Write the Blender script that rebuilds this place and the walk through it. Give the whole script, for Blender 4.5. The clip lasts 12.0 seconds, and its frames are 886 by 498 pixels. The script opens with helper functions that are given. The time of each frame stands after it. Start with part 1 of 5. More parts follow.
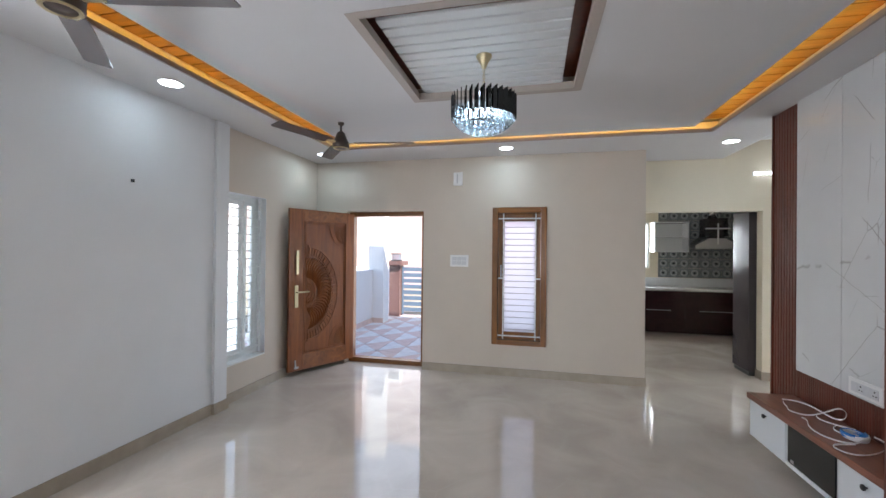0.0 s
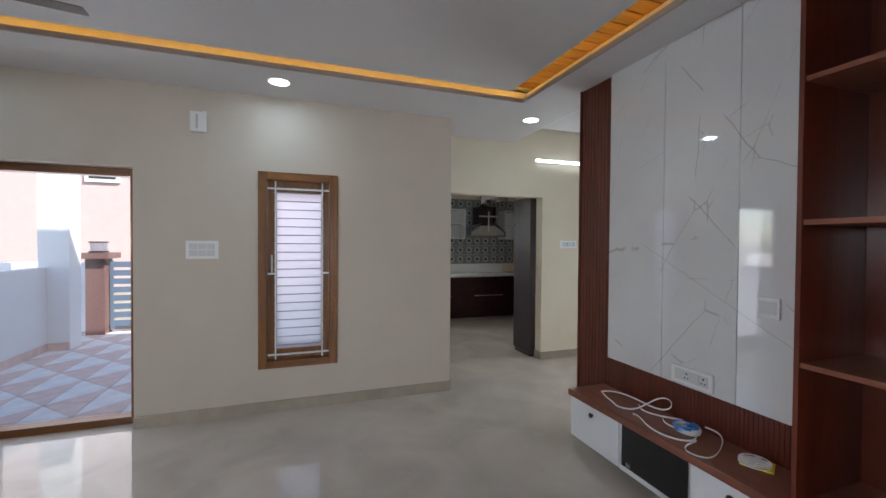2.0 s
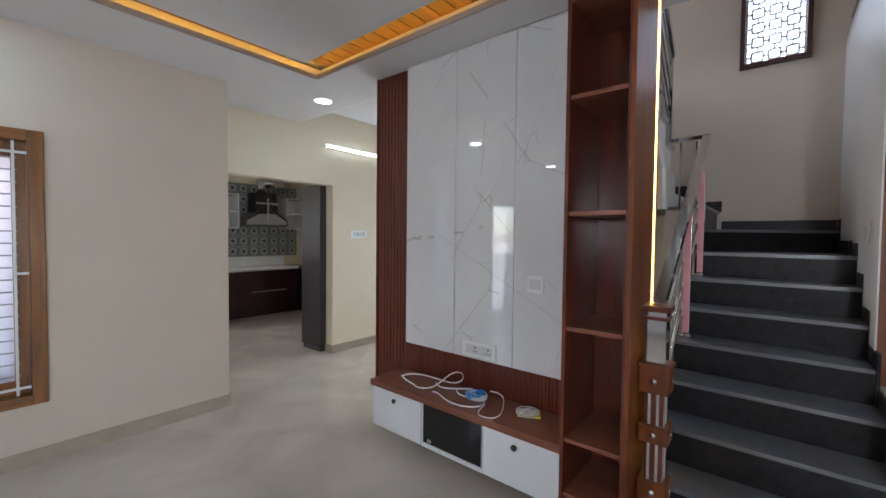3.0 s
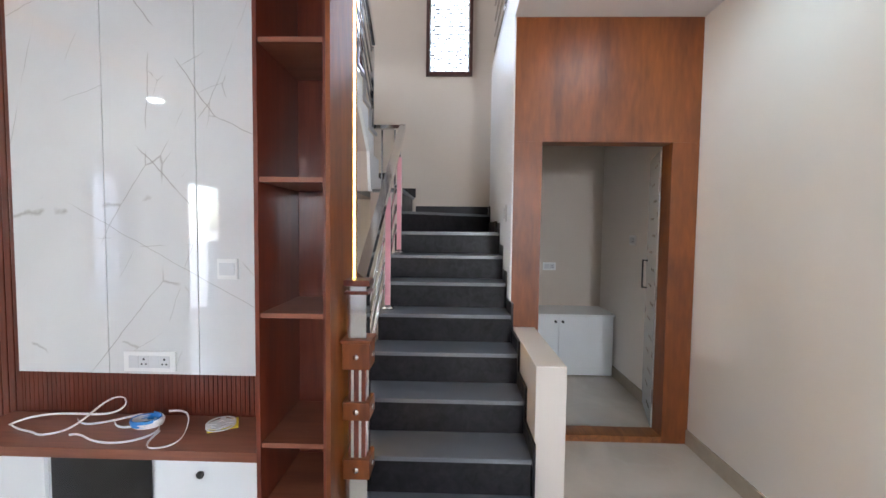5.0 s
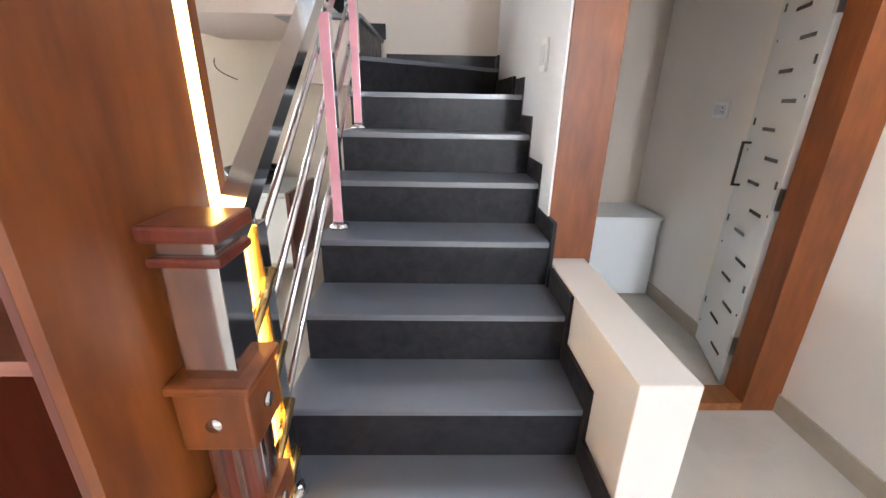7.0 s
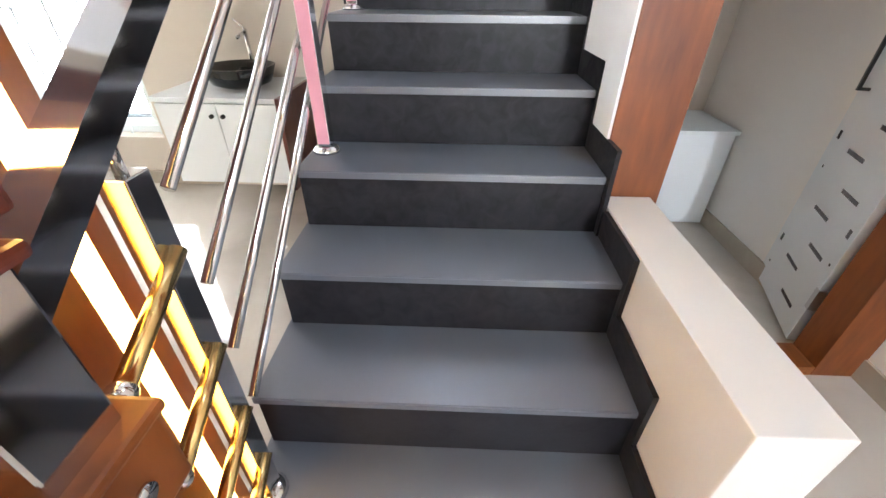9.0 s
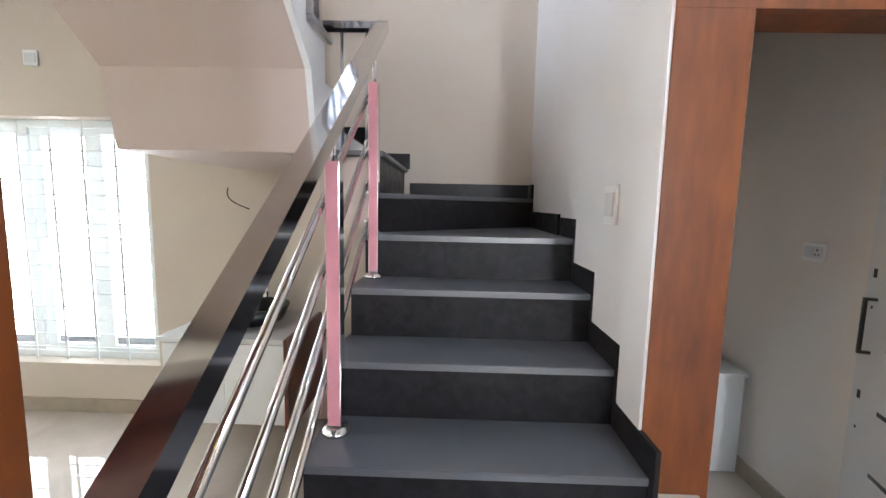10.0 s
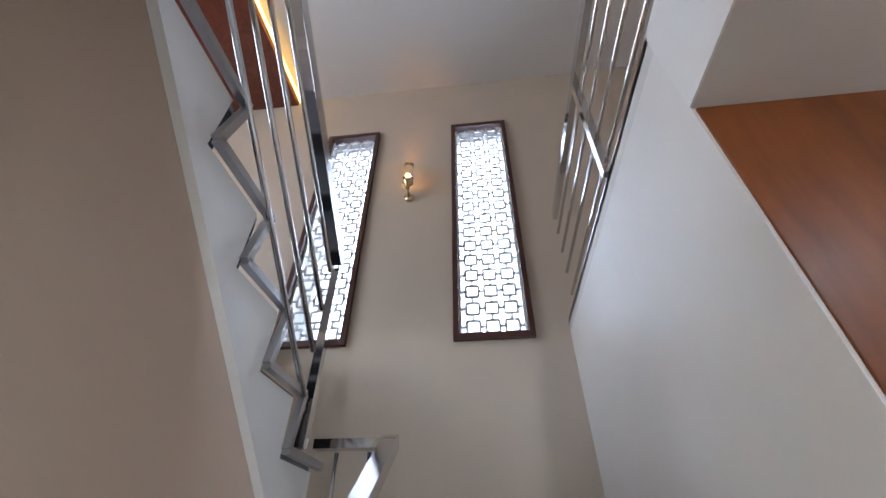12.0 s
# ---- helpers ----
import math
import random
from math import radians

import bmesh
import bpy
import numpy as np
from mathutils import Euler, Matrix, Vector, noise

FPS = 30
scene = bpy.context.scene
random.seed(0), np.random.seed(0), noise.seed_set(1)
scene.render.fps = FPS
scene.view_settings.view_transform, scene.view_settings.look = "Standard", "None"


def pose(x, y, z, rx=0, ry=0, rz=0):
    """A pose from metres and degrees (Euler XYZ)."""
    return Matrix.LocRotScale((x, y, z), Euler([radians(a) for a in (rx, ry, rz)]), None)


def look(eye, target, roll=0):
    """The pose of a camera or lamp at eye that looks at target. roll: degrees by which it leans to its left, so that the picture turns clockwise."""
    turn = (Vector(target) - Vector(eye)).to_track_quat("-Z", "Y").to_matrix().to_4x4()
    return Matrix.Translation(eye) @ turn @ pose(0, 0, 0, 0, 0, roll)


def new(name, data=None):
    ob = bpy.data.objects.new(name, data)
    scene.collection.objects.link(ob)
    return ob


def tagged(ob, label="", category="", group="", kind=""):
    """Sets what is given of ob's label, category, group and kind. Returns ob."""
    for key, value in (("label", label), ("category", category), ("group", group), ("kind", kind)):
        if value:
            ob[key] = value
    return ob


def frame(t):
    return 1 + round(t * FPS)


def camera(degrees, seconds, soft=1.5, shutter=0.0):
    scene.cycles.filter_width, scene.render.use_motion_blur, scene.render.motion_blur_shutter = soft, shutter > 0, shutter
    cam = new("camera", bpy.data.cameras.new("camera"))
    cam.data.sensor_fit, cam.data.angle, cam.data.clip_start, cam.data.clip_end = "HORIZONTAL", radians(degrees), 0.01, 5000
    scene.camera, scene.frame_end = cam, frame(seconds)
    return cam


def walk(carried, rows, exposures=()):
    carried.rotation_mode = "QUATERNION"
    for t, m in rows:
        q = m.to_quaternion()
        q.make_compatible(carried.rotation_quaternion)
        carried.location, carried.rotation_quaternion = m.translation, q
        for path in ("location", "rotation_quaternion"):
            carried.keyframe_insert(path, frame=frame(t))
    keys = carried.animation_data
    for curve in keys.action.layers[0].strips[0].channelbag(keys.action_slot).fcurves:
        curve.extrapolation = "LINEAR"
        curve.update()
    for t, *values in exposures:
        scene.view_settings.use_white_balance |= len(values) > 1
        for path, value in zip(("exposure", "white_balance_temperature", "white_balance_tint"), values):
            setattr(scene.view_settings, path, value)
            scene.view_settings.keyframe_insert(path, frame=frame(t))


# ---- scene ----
cam = camera(95.7, 12.0)
PATH = [
    (0, (0.646, 1.026, 1.591), (0.201, 2.976, 1.602), 0.6),
    (0.5, (0.575, 1.438, 1.608), (0.22, 3.407, 1.609), 0.6),
    (1, (0.474, 1.767, 1.588), (0.348, 3.763, 1.587), 0.6),
    (1.5, (0.439, 2.06, 1.538), (0.665, 4.047, 1.524), 0.5),
    (2, (0.475, 2.331, 1.542), (1.141, 4.216, 1.51), 0.4),
    (2.5, (0.408, 2.484, 1.525), (1.546, 4.128, 1.472), 0.5),
    (3, (0.432, 2.557, 1.517), (1.973, 3.83, 1.453), 0.6),
    (3.5, (0.48, 2.59, 1.497), (2.291, 3.436, 1.422), 0.7),
    (3.7, (0.487, 2.595, 1.501), (2.362, 3.286, 1.418), 1.0),
    (5.5, (0.898, 2.525, 1.428), (2.893, 2.483, 1.291), 0.5),
    (6, (1.204, 2.638, 1.446), (3.189, 2.561, 1.216), 0.8),
    (6.5, (1.555, 2.644, 1.376), (3.505, 2.562, 0.936), 1.2),
    (7, (1.868, 2.602, 1.383), (3.742, 2.551, 0.686), 1.2),
    (7.2, (1.984, 2.605, 1.336), (3.81, 2.561, 0.523), 0.8),
    (8.8, (2.252, 2.584, 1.293), (3.829, 2.627, 0.065), 0.6),
    (9, (2.253, 2.575, 1.332), (3.914, 2.631, 0.218), 0.5),
    (9.5, (2.3, 2.592, 1.424), (4.161, 2.653, 0.694), 0.8),
    (10, (2.366, 2.661, 1.551), (4.353, 2.705, 1.328), 1.2),
    (10.5, (2.504, 2.639, 1.601), (4.469, 2.741, 1.961), 0.7),
    (11, (2.608, 2.611, 1.779), (4.447, 2.735, 2.555), 0.3),
    (11.5, (2.712, 2.615, 1.882), (4.393, 2.781, 2.954), 0.2),
    (12, (2.806, 2.646, 2.015), (4.372, 2.836, 3.245), 0.4),
]
walk(cam, [(t, look(eye, target, roll)) for t, eye, target, roll in PATH],
     [(0.0, 1.72), (0.5, 1.52), (1.0, 1.36), (1.5, 1.28), (2.5, 1.45), (3.0, 1.67), (3.5, 2.07), (5.5, 2.72), (6.0, 2.82), (7.0, 3.47), (9.0, 3.62), (10.0, 3.0), (10.5, 2.6), (11.0, 2.25), (12.0, 2.0)])

# ---- world, sun and large lights ----
world = bpy.data.worlds.new("world")
scene.world = world
world.use_nodes = True
wn = world.node_tree.nodes
sky = wn.new("ShaderNodeTexSky")
sky.sky_type, sky.sun_disc = "NISHITA", False
sky.sun_elevation, sky.sun_rotation = radians(46), radians(127)
world.node_tree.links.new(sky.outputs[0], wn["Background"].inputs[0])
wn["Background"].inputs[1].default_value = 0.15


DIM = 0.26      # indoor lights against the daylight outside


def lamp(name, kind, m, energy, color=(1, 1, 1), **more):
    data = bpy.data.lights.new(name, kind)
    data.energy, data.color = energy * (1 if kind == "SUN" else DIM), color
    for key, value in more.items():
        if key == "size":
            data.shape, data.size, data.size_y = "RECTANGLE", value[0], value[1]
        elif key == "angle":
            data.angle = value
        elif key == "radius":
            data.shadow_soft_size = value
        elif key == "disk":
            data.shape, data.size = "DISK", value
        elif key == "spread":
            data.spread = value
        elif key == "cone":
            data.spot_size, data.spot_blend = value
    ob = new(name, data)
    ob.matrix_world = m
    return ob


lamp("sun", "SUN", look((0, 0, 0), (-0.55, 0.42, -0.72)), 5.0, (1, 0.96, 0.9), angle=radians(0.6))
DAY = (0.85, 0.90, 0.985)
# skylight entering by the openings, and fill lamps at unseen ones
lamp("window_light_west", "AREA", look((-2.72, 4.82, 1.29), (0, 4.82, 1.1)), 5, DAY, size=(0.55, 1.8))
# fill lamp added at an unseen opening to brighten the east side
lamp("fill_light_side", "AREA", look((-2.72, 1.7, 1.5), (0, 2.6, 1.0)), 430, DAY, size=(1.0, 1.2))
lamp("window_light_door", "AREA", look((-1.38, 6.62, 1.1), (-1.38, 0, 0.9)), 14, DAY, size=(0.95, 1.95))
lamp("window_light_north", "AREA", look((0.46, 6.52, 1.25), (0.46, 0, 1.0)), 1.6, DAY, size=(0.38, 1.4))
lamp("window_light_dining", "AREA", look((5.42, 5.7, 1.25), (0, 5.7, 1.0)), 82, DAY, size=(1.9, 1.65))
lamp("window_light_kitchen", "AREA", look((2.5, 10.75, 1.75), (2.5, 0, 1.3)), 60, DAY, size=(0.9, 0.9))
lamp("window_light_stair", "AREA", look((5.4, 2.6, 4.15), (0, 2.6, 3.0)), 25, (0.74, 0.85, 1.0), size=(0.4, 2.0))
lamp("window_light_landing", "AREA", look((5.4, 3.78, 4.15), (0, 3.78, 3.0)), 20, (0.74, 0.85, 1.0), size=(0.4, 2.0))
lamp("window_light_upstairs", "AREA", look((2.6, 7.1, 4.5), (3.4, 2.1, 2.2)), 88, DAY, size=(2.6, 1.3))
# fill lamp added in the unseen room behind the start
lamp("fill_light_back", "AREA", look((0.75, -1.65, 1.4), (0.75, 3, 1.0)), 75, DAY, size=(1.8, 1.4))

# ---- materials ----
MATS = {}


def mat(name, base, rough=0.5, metal=0.0, vary=0.06, scale=3.0, bump=0.0, bump_scale=60.0, emit=None, strength=0.0, coat=0.0, spec=None):
    """Principled surface with two scales of tone and fine relief."""
    m = bpy.data.materials.new(name)
    m.use_nodes = True
    n, l = m.node_tree.nodes, m.node_tree.links
    b = n["Principled BSDF"]
    b.inputs["Metallic"].default_value = metal
    b.inputs["Roughness"].default_value = rough
    if spec is not None:
        b.inputs["Specular IOR Level"].default_value = spec
    if coat:
        b.inputs["Coat Weight"].default_value = coat
        b.inputs["Coat Roughness"].default_value = 0.06
    tc = n.new("ShaderNodeTexCoord")
    big = n.new("ShaderNodeTexNoise")
    big.inputs["Scale"].default_value, big.inputs["Detail"].default_value = scale, 5
    l.new(tc.outputs["Object"], big.inputs["Vector"])
    ramp = n.new("ShaderNodeValToRGB")
    ramp.color_ramp.elements[0].position, ramp.color_ramp.elements[1].position = 0.3, 0.7
    ramp.color_ramp.elements[0].color = (*[c * (1 - vary) for c in base], 1)
    ramp.color_ramp.elements[1].color = (*[min(1, c * (1 + vary)) for c in base], 1)
    l.new(big.outputs[0], ramp.inputs[0])
    l.new(ramp.outputs[0], b.inputs["Base Color"])
    if bump:
        fine = n.new("ShaderNodeTexNoise")
        fine.inputs["Scale"].default_value, fine.inputs["Detail"].default_value = bump_scale, 6
        l.new(tc.outputs["Object"], fine.inputs["Vector"])
        bp = n.new("ShaderNodeBump")
        bp.inputs["Strength"].default_value, bp.inputs["Distance"].default_value = bump, 0.002
        l.new(fine.outputs[0], bp.inputs["Height"])
        l.new(bp.outputs[0], b.inputs["Normal"])
    if emit:
        b.inputs["Emission Color"].default_value = (*emit, 1)
        b.inputs["Emission Strength"].default_value = strength * DIM
    MATS[name] = m
    return m


def wood(name, dark, light, axis="z", rough=0.35, scale=1.0, coat=0.0, stretch=14.0):
    """Grain that runs along one axis, with broad figure and fine pores."""
    m = bpy.data.materials.new(name)
    m.use_nodes = True
    n, l = m.node_tree.nodes, m.node_tree.links
    b = n["Principled BSDF"]
    b.inputs["Roughness"].default_value = rough
    if coat:
        b.inputs["Coat Weight"].default_value, b.inputs["Coat Roughness"].default_value = coat, 0.12
    tc, mp = n.new("ShaderNodeTexCoord"), n.new("ShaderNodeMapping")
    s = {"x": (1, stretch, stretch), "y": (stretch, 1, stretch), "z": (stretch, stretch, 1)}[axis]
    mp.inputs["Scale"].default_value = [v * scale for v in s]
    l.new(tc.outputs["Object"], mp.inputs["Vector"])
    figure, pores = n.new("ShaderNodeTexNoise"), n.new("ShaderNodeTexNoise")
    figure.inputs["Scale"].default_value, figure.inputs["Detail"].default_value, figure.inputs["Distortion"].default_value = 0.9, 4, 1.2
    pores.inputs["Scale"].default_value, pores.inputs["Detail"].default_value = 9, 8
    l.new(mp.outputs[0], figure.inputs["Vector"])
    l.new(mp.outputs[0], pores.inputs["Vector"])
    mix = n.new("ShaderNodeMix")
    mix.inputs[0].default_value = 0.3
    l.new(figure.outputs[0], mix.inputs[2])
    l.new(pores.outputs[0], mix.inputs[3])
    ramp = n.new("ShaderNodeValToRGB")
    ramp.color_ramp.elements[0].position, ramp.color_ramp.elements[1].position = 0.34, 0.66
    ramp.color_ramp.elements[0].color, ramp.color_ramp.elements[1].color = (*dark, 1), (*light, 1)
    l.new(mix.outputs[0], ramp.inputs[0])
    l.new(ramp.outputs[0], b.inputs["Base Color"])
    bp = n.new("ShaderNodeBump")
    bp.inputs["Strength"].default_value, bp.inputs["Distance"].default_value = 0.15, 0.001
    l.new(pores.outputs[0], bp.inputs["Height"])
    l.new(bp.outputs[0], b.inputs["Normal"])
    MATS[name] = m
    return m


def veined(name, base, cloud, vein, rough, vscale, width, cscale=1.2, veins=0.8, direction=(1, 1, 1), bend=0.18, turn=0.0):
    """Polished stone: clouds and thin broken veins."""
    m = bpy.data.materials.new(name)
    m.use_nodes = True
    n, l = m.node_tree.nodes, m.node_tree.links
    b = n["Principled BSDF"]
    b.inputs["Roughness"].default_value = rough
    tc, mp = n.new("ShaderNodeTexCoord"), n.new("ShaderNodeMapping")
    mp.inputs["Scale"].default_value = direction
    mp.inputs["Rotation"].default_value = (turn, 0, 0)
    l.new(tc.outputs["Object"], mp.inputs["Vector"])
    cl = n.new("ShaderNodeTexNoise")
    cl.inputs["Scale"].default_value, cl.inputs["Detail"].default_value, cl.inputs["Distortion"].default_value = cscale, 6, 0.8
    l.new(mp.outputs[0], cl.inputs["Vector"])
    ramp = n.new("ShaderNodeValToRGB")
    ramp.color_ramp.elements[0].position, ramp.color_ramp.elements[1].position = 0.32, 0.68
    ramp.color_ramp.elements[0].color, ramp.color_ramp.elements[1].color = (*cloud, 1), (*base, 1)
    l.new(cl.outputs[0], ramp.inputs[0])
    warp = n.new("ShaderNodeMix")
    warp.data_type = "VECTOR"
    warp.inputs[0].default_value = bend
    l.new(mp.outputs[0], warp.inputs[4])
    l.new(cl.outputs[1], warp.inputs[5])
    vo = n.new("ShaderNodeTexVoronoi")
    vo.feature = "DISTANCE_TO_EDGE"
    vo.inputs["Scale"].default_value = vscale
    l.new(warp.outputs[1], vo.inputs["Vector"])
    vo2 = n.new("ShaderNodeTexVoronoi")
    vo2.feature = "DISTANCE_TO_EDGE"
    vo2.inputs["Scale"].default_value = vscale * 2.3
    l.new(warp.outputs[1], vo2.inputs["Vector"])
    wide = n.new("ShaderNodeMath")
    wide.operation = "MULTIPLY"
    wide.inputs[1].default_value = 1.6
    l.new(vo2.outputs["Distance"], wide.inputs[0])
    both = n.new("ShaderNodeMath")
    both.operation = "MINIMUM"
    l.new(vo.outputs["Distance"], both.inputs[0])
    l.new(wide.outputs[0], both.inputs[1])
    edge = n.new("ShaderNodeMapRange")
    edge.inputs[1].default_value, edge.inputs[2].default_value, edge.inputs[3].default_value, edge.inputs[4].default_value = 0.0, width, 1.0, 0.0
    l.new(both.outputs[0], edge.inputs[0])
    gate = n.new("ShaderNodeTexNoise")
    gate.inputs["Scale"].default_value = 2.6
    l.new(mp.outputs[0], gate.inputs["Vector"])
    gr = n.new("ShaderNodeMapRange")
    gr.inputs[1].default_value, gr.inputs[2].default_value = 0.45, 0.54
    l.new(gate.outputs[0], gr.inputs[0])
    mul = n.new("ShaderNodeMath")
    mul.operation = "MULTIPLY"
    l.new(edge.outputs[0], mul.inputs[0])
    l.new(gr.outputs[0], mul.inputs[1])
    mul2 = n.new("ShaderNodeMath")
    mul2.operation = "MULTIPLY"
    mul2.inputs[1].default_value = veins
    l.new(mul.outputs[0], mul2.inputs[0])
    mix = n.new("ShaderNodeMix")
    mix.data_type = "RGBA"
    l.new(mul2.outputs[0], mix.inputs[0])
    l.new(ramp.outputs[0], mix.inputs[6])
    mix.inputs[7].default_value = (*vein, 1)
    l.new(mix.outputs[2], b.inputs["Base Color"])
    MATS[name] = m
    return m


def marble(name):
    """White polished slabs: two crossing sets of thin, straight, broken grey veins."""
    m = bpy.data.materials.new(name)
    m.use_nodes = True
    n, l = m.node_tree.nodes, m.node_tree.links
    b = n["Principled BSDF"]
    b.inputs["Roughness"].default_value = 0.03
    tc = n.new("ShaderNodeTexCoord")
    cloud, ramp = n.new("ShaderNodeTexNoise"), n.new("ShaderNodeValToRGB")
    cloud.inputs["Scale"].default_value, cloud.inputs["Detail"].default_value = 1.3, 5
    l.new(tc.outputs["Object"], cloud.inputs["Vector"])
    ramp.color_ramp.elements[0].position, ramp.color_ramp.elements[1].position = 0.35, 0.65
    ramp.color_ramp.elements[0].color, ramp.color_ramp.elements[1].color = (0.69, 0.70, 0.715, 1), (0.76, 0.77, 0.78, 1)
    l.new(cloud.outputs[0], ramp.inputs[0])
    last = ramp.outputs[0]
    for turn, size, stretch, low, high, weight, width in ((0.38, 1.7, 0.30, 0.49, 0.54, 0.55, 0.0045), (-1.05, 1.6, 0.34, 0.50, 0.54, 0.65, 0.004), (0.75, 3.4, 0.4, 0.54, 0.58, 0.45, 0.006)):
        mp, bend, warp = n.new("ShaderNodeMapping"), n.new("ShaderNodeTexNoise"), n.new("ShaderNodeMix")
        mp.vector_type = "TEXTURE"
        mp.inputs["Rotation"].default_value = (turn, 0, 0)
        mp.inputs["Scale"].default_value = (1, 1, 1 / stretch)
        l.new(tc.outputs["Object"], mp.inputs["Vector"])
        bend.inputs["Scale"].default_value, bend.inputs["Detail"].default_value = 7, 6
        l.new(tc.outputs["Object"], bend.inputs["Vector"])
        warp.data_type = "VECTOR"
        warp.inputs[0].default_value = 0.02
        l.new(mp.outputs[0], warp.inputs[4])
        l.new(bend.outputs[1], warp.inputs[5])
        vo, edge = n.new("ShaderNodeTexVoronoi"), n.new("ShaderNodeMapRange")
        vo.feature = "DISTANCE_TO_EDGE"
        vo.inputs["Scale"].default_value = size
        l.new(warp.outputs[1], vo.inputs["Vector"])
        edge.inputs[1].default_value, edge.inputs[2].default_value, edge.inputs[3].default_value, edge.inputs[4].default_value = 0.0, width, 1.0, 0.0
        l.new(vo.outputs["Distance"], edge.inputs[0])
        gate, cut, mul, mul2 = n.new("ShaderNodeTexNoise"), n.new("ShaderNodeMapRange"), n.new("ShaderNodeMath"), n.new("ShaderNodeMath")
        gate.inputs["Scale"].default_value, gate.inputs["Detail"].default_value = 2.4 + size, 3
        l.new(mp.outputs[0], gate.inputs["Vector"])
        cut.inputs[1].default_value, cut.inputs[2].default_value = low, high
        l.new(gate.outputs[0], cut.inputs[0])
        mul.operation = mul2.operation = "MULTIPLY"
        l.new(edge.outputs[0], mul.inputs[0])
        l.new(cut.outputs[0], mul.inputs[1])
        l.new(mul.outputs[0], mul2.inputs[0])
        mul2.inputs[1].default_value = weight
        mix = n.new("ShaderNodeMix")
        mix.data_type = "RGBA"
        l.new(mul2.outputs[0], mix.inputs[0])
        l.new(last, mix.inputs[6])
        mix.inputs[7].default_value = (0.24, 0.225, 0.21, 1)
        last = mix.outputs[2]
    l.new(last, b.inputs["Base Color"])
    MATS[name] = m
    return m


PAINT = mat("wall_paint", (0.585, 0.51, 0.435), 0.55, vary=0.02, bump=0.25, bump_scale=90)
WARMW = mat("pale_warm_paint", (0.74, 0.69, 0.64), 0.4, vary=0.015, bump=0.2, bump_scale=90)
LOWP = mat("warm_white_paint", (0.63, 0.575, 0.53), 0.45, vary=0.015, bump=0.2, bump_scale=90)
PAINT_W = mat("white_paint", (0.76, 0.77, 0.79), 0.45, vary=0.015, bump=0.2, bump_scale=90)
PAINT_S = mat("satin_white_paint", (0.74, 0.74, 0.75), 0.42, vary=0.02, bump=0.12, bump_scale=30)
CREAM = mat("cream_paint", (0.72, 0.64, 0.50), 0.5, vary=0.02, bump=0.25, bump_scale=90)
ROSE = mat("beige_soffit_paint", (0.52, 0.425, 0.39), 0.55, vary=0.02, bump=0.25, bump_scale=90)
CEIL = mat("ceiling_paint", (0.66, 0.65, 0.66), 0.6, vary=0.01)
TAUPE = mat("taupe_paint", (0.42, 0.36, 0.32), 0.5, vary=0.03)
FLOOR = veined("polished_floor_tile", (0.58, 0.515, 0.45), (0.46, 0.40, 0.345), (0.60, 0.56, 0.51), 0.012, 1.1, 0.03, 1.6, 0.14)
SKIRT = mat("skirting_tile", (0.40, 0.34, 0.27), 0.2, vary=0.08, scale=8)
MARBLE = marble("white_veined_marble")


def granite(name, dark, light, low, high, fine, bump):
    """Leathered stone: speckle inside broad dusty patches, uneven gloss."""
    m = mat(name, dark, low, bump=bump, bump_scale=fine)
    n, l = m.node_tree.nodes, m.node_tree.links
    b, tc = n["Principled BSDF"], n["Texture Coordinate"]
    patch, speck = n.new("ShaderNodeTexNoise"), n.new("ShaderNodeTexNoise")
    patch.inputs["Scale"].default_value, patch.inputs["Detail"].default_value, patch.inputs["Distortion"].default_value = 4.5, 7, 1.5
    speck.inputs["Scale"].default_value, speck.inputs["Detail"].default_value, speck.inputs["Distortion"].default_value = fine * 0.35, 6, 0.8
    l.new(tc.outputs["Object"], patch.inputs["Vector"])
    l.new(tc.outputs["Object"], speck.inputs["Vector"])
    mix, ramp = n.new("ShaderNodeMix"), n.new("ShaderNodeValToRGB")
    mix.inputs[0].default_value = 0.68
    l.new(patch.outputs[0], mix.inputs[2])
    l.new(speck.outputs[0], mix.inputs[3])
    ramp.color_ramp.elements[0].position, ramp.color_ramp.elements[1].position = 0.36, 0.66
    ramp.color_ramp.elements[0].color, ramp.color_ramp.elements[1].color = (*dark, 1), (*light, 1)
    l.new(mix.outputs[0], ramp.inputs[0])
    l.new(ramp.outputs[0], b.inputs["Base Color"])
    gloss = n.new("ShaderNodeMapRange")
    gloss.inputs[1].default_value, gloss.inputs[2].default_value, gloss.inputs[3].default_value, gloss.inputs[4].default_value = 0.4, 0.62, low, high
    l.new(mix.outputs[0], gloss.inputs[0])
    l.new(gloss.outputs[0], b.inputs["Roughness"])
    return m


MARBLE.node_tree.nodes["Principled BSDF"].inputs["IOR"].default_value = 2.0
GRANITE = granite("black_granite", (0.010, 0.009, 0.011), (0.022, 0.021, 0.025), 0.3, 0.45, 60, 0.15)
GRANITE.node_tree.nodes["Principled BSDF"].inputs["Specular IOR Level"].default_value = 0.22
# tread copy of the black granite, paler and bluer: skylight sheen put into its colour
GRANITE_T = mat("sheen_tinted_granite", (0.084, 0.092, 0.113), 0.34, vary=0.06, scale=5)
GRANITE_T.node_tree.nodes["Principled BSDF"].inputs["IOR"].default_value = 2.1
TEAK = wood("teak", (0.15, 0.040, 0.009), (0.34, 0.108, 0.024), "z", 0.42, 1.0, 0.08)
TEAK_X = wood("teak_across", (0.15, 0.043, 0.011), (0.33, 0.115, 0.03), "x", 0.38, 1.0, 0.3)
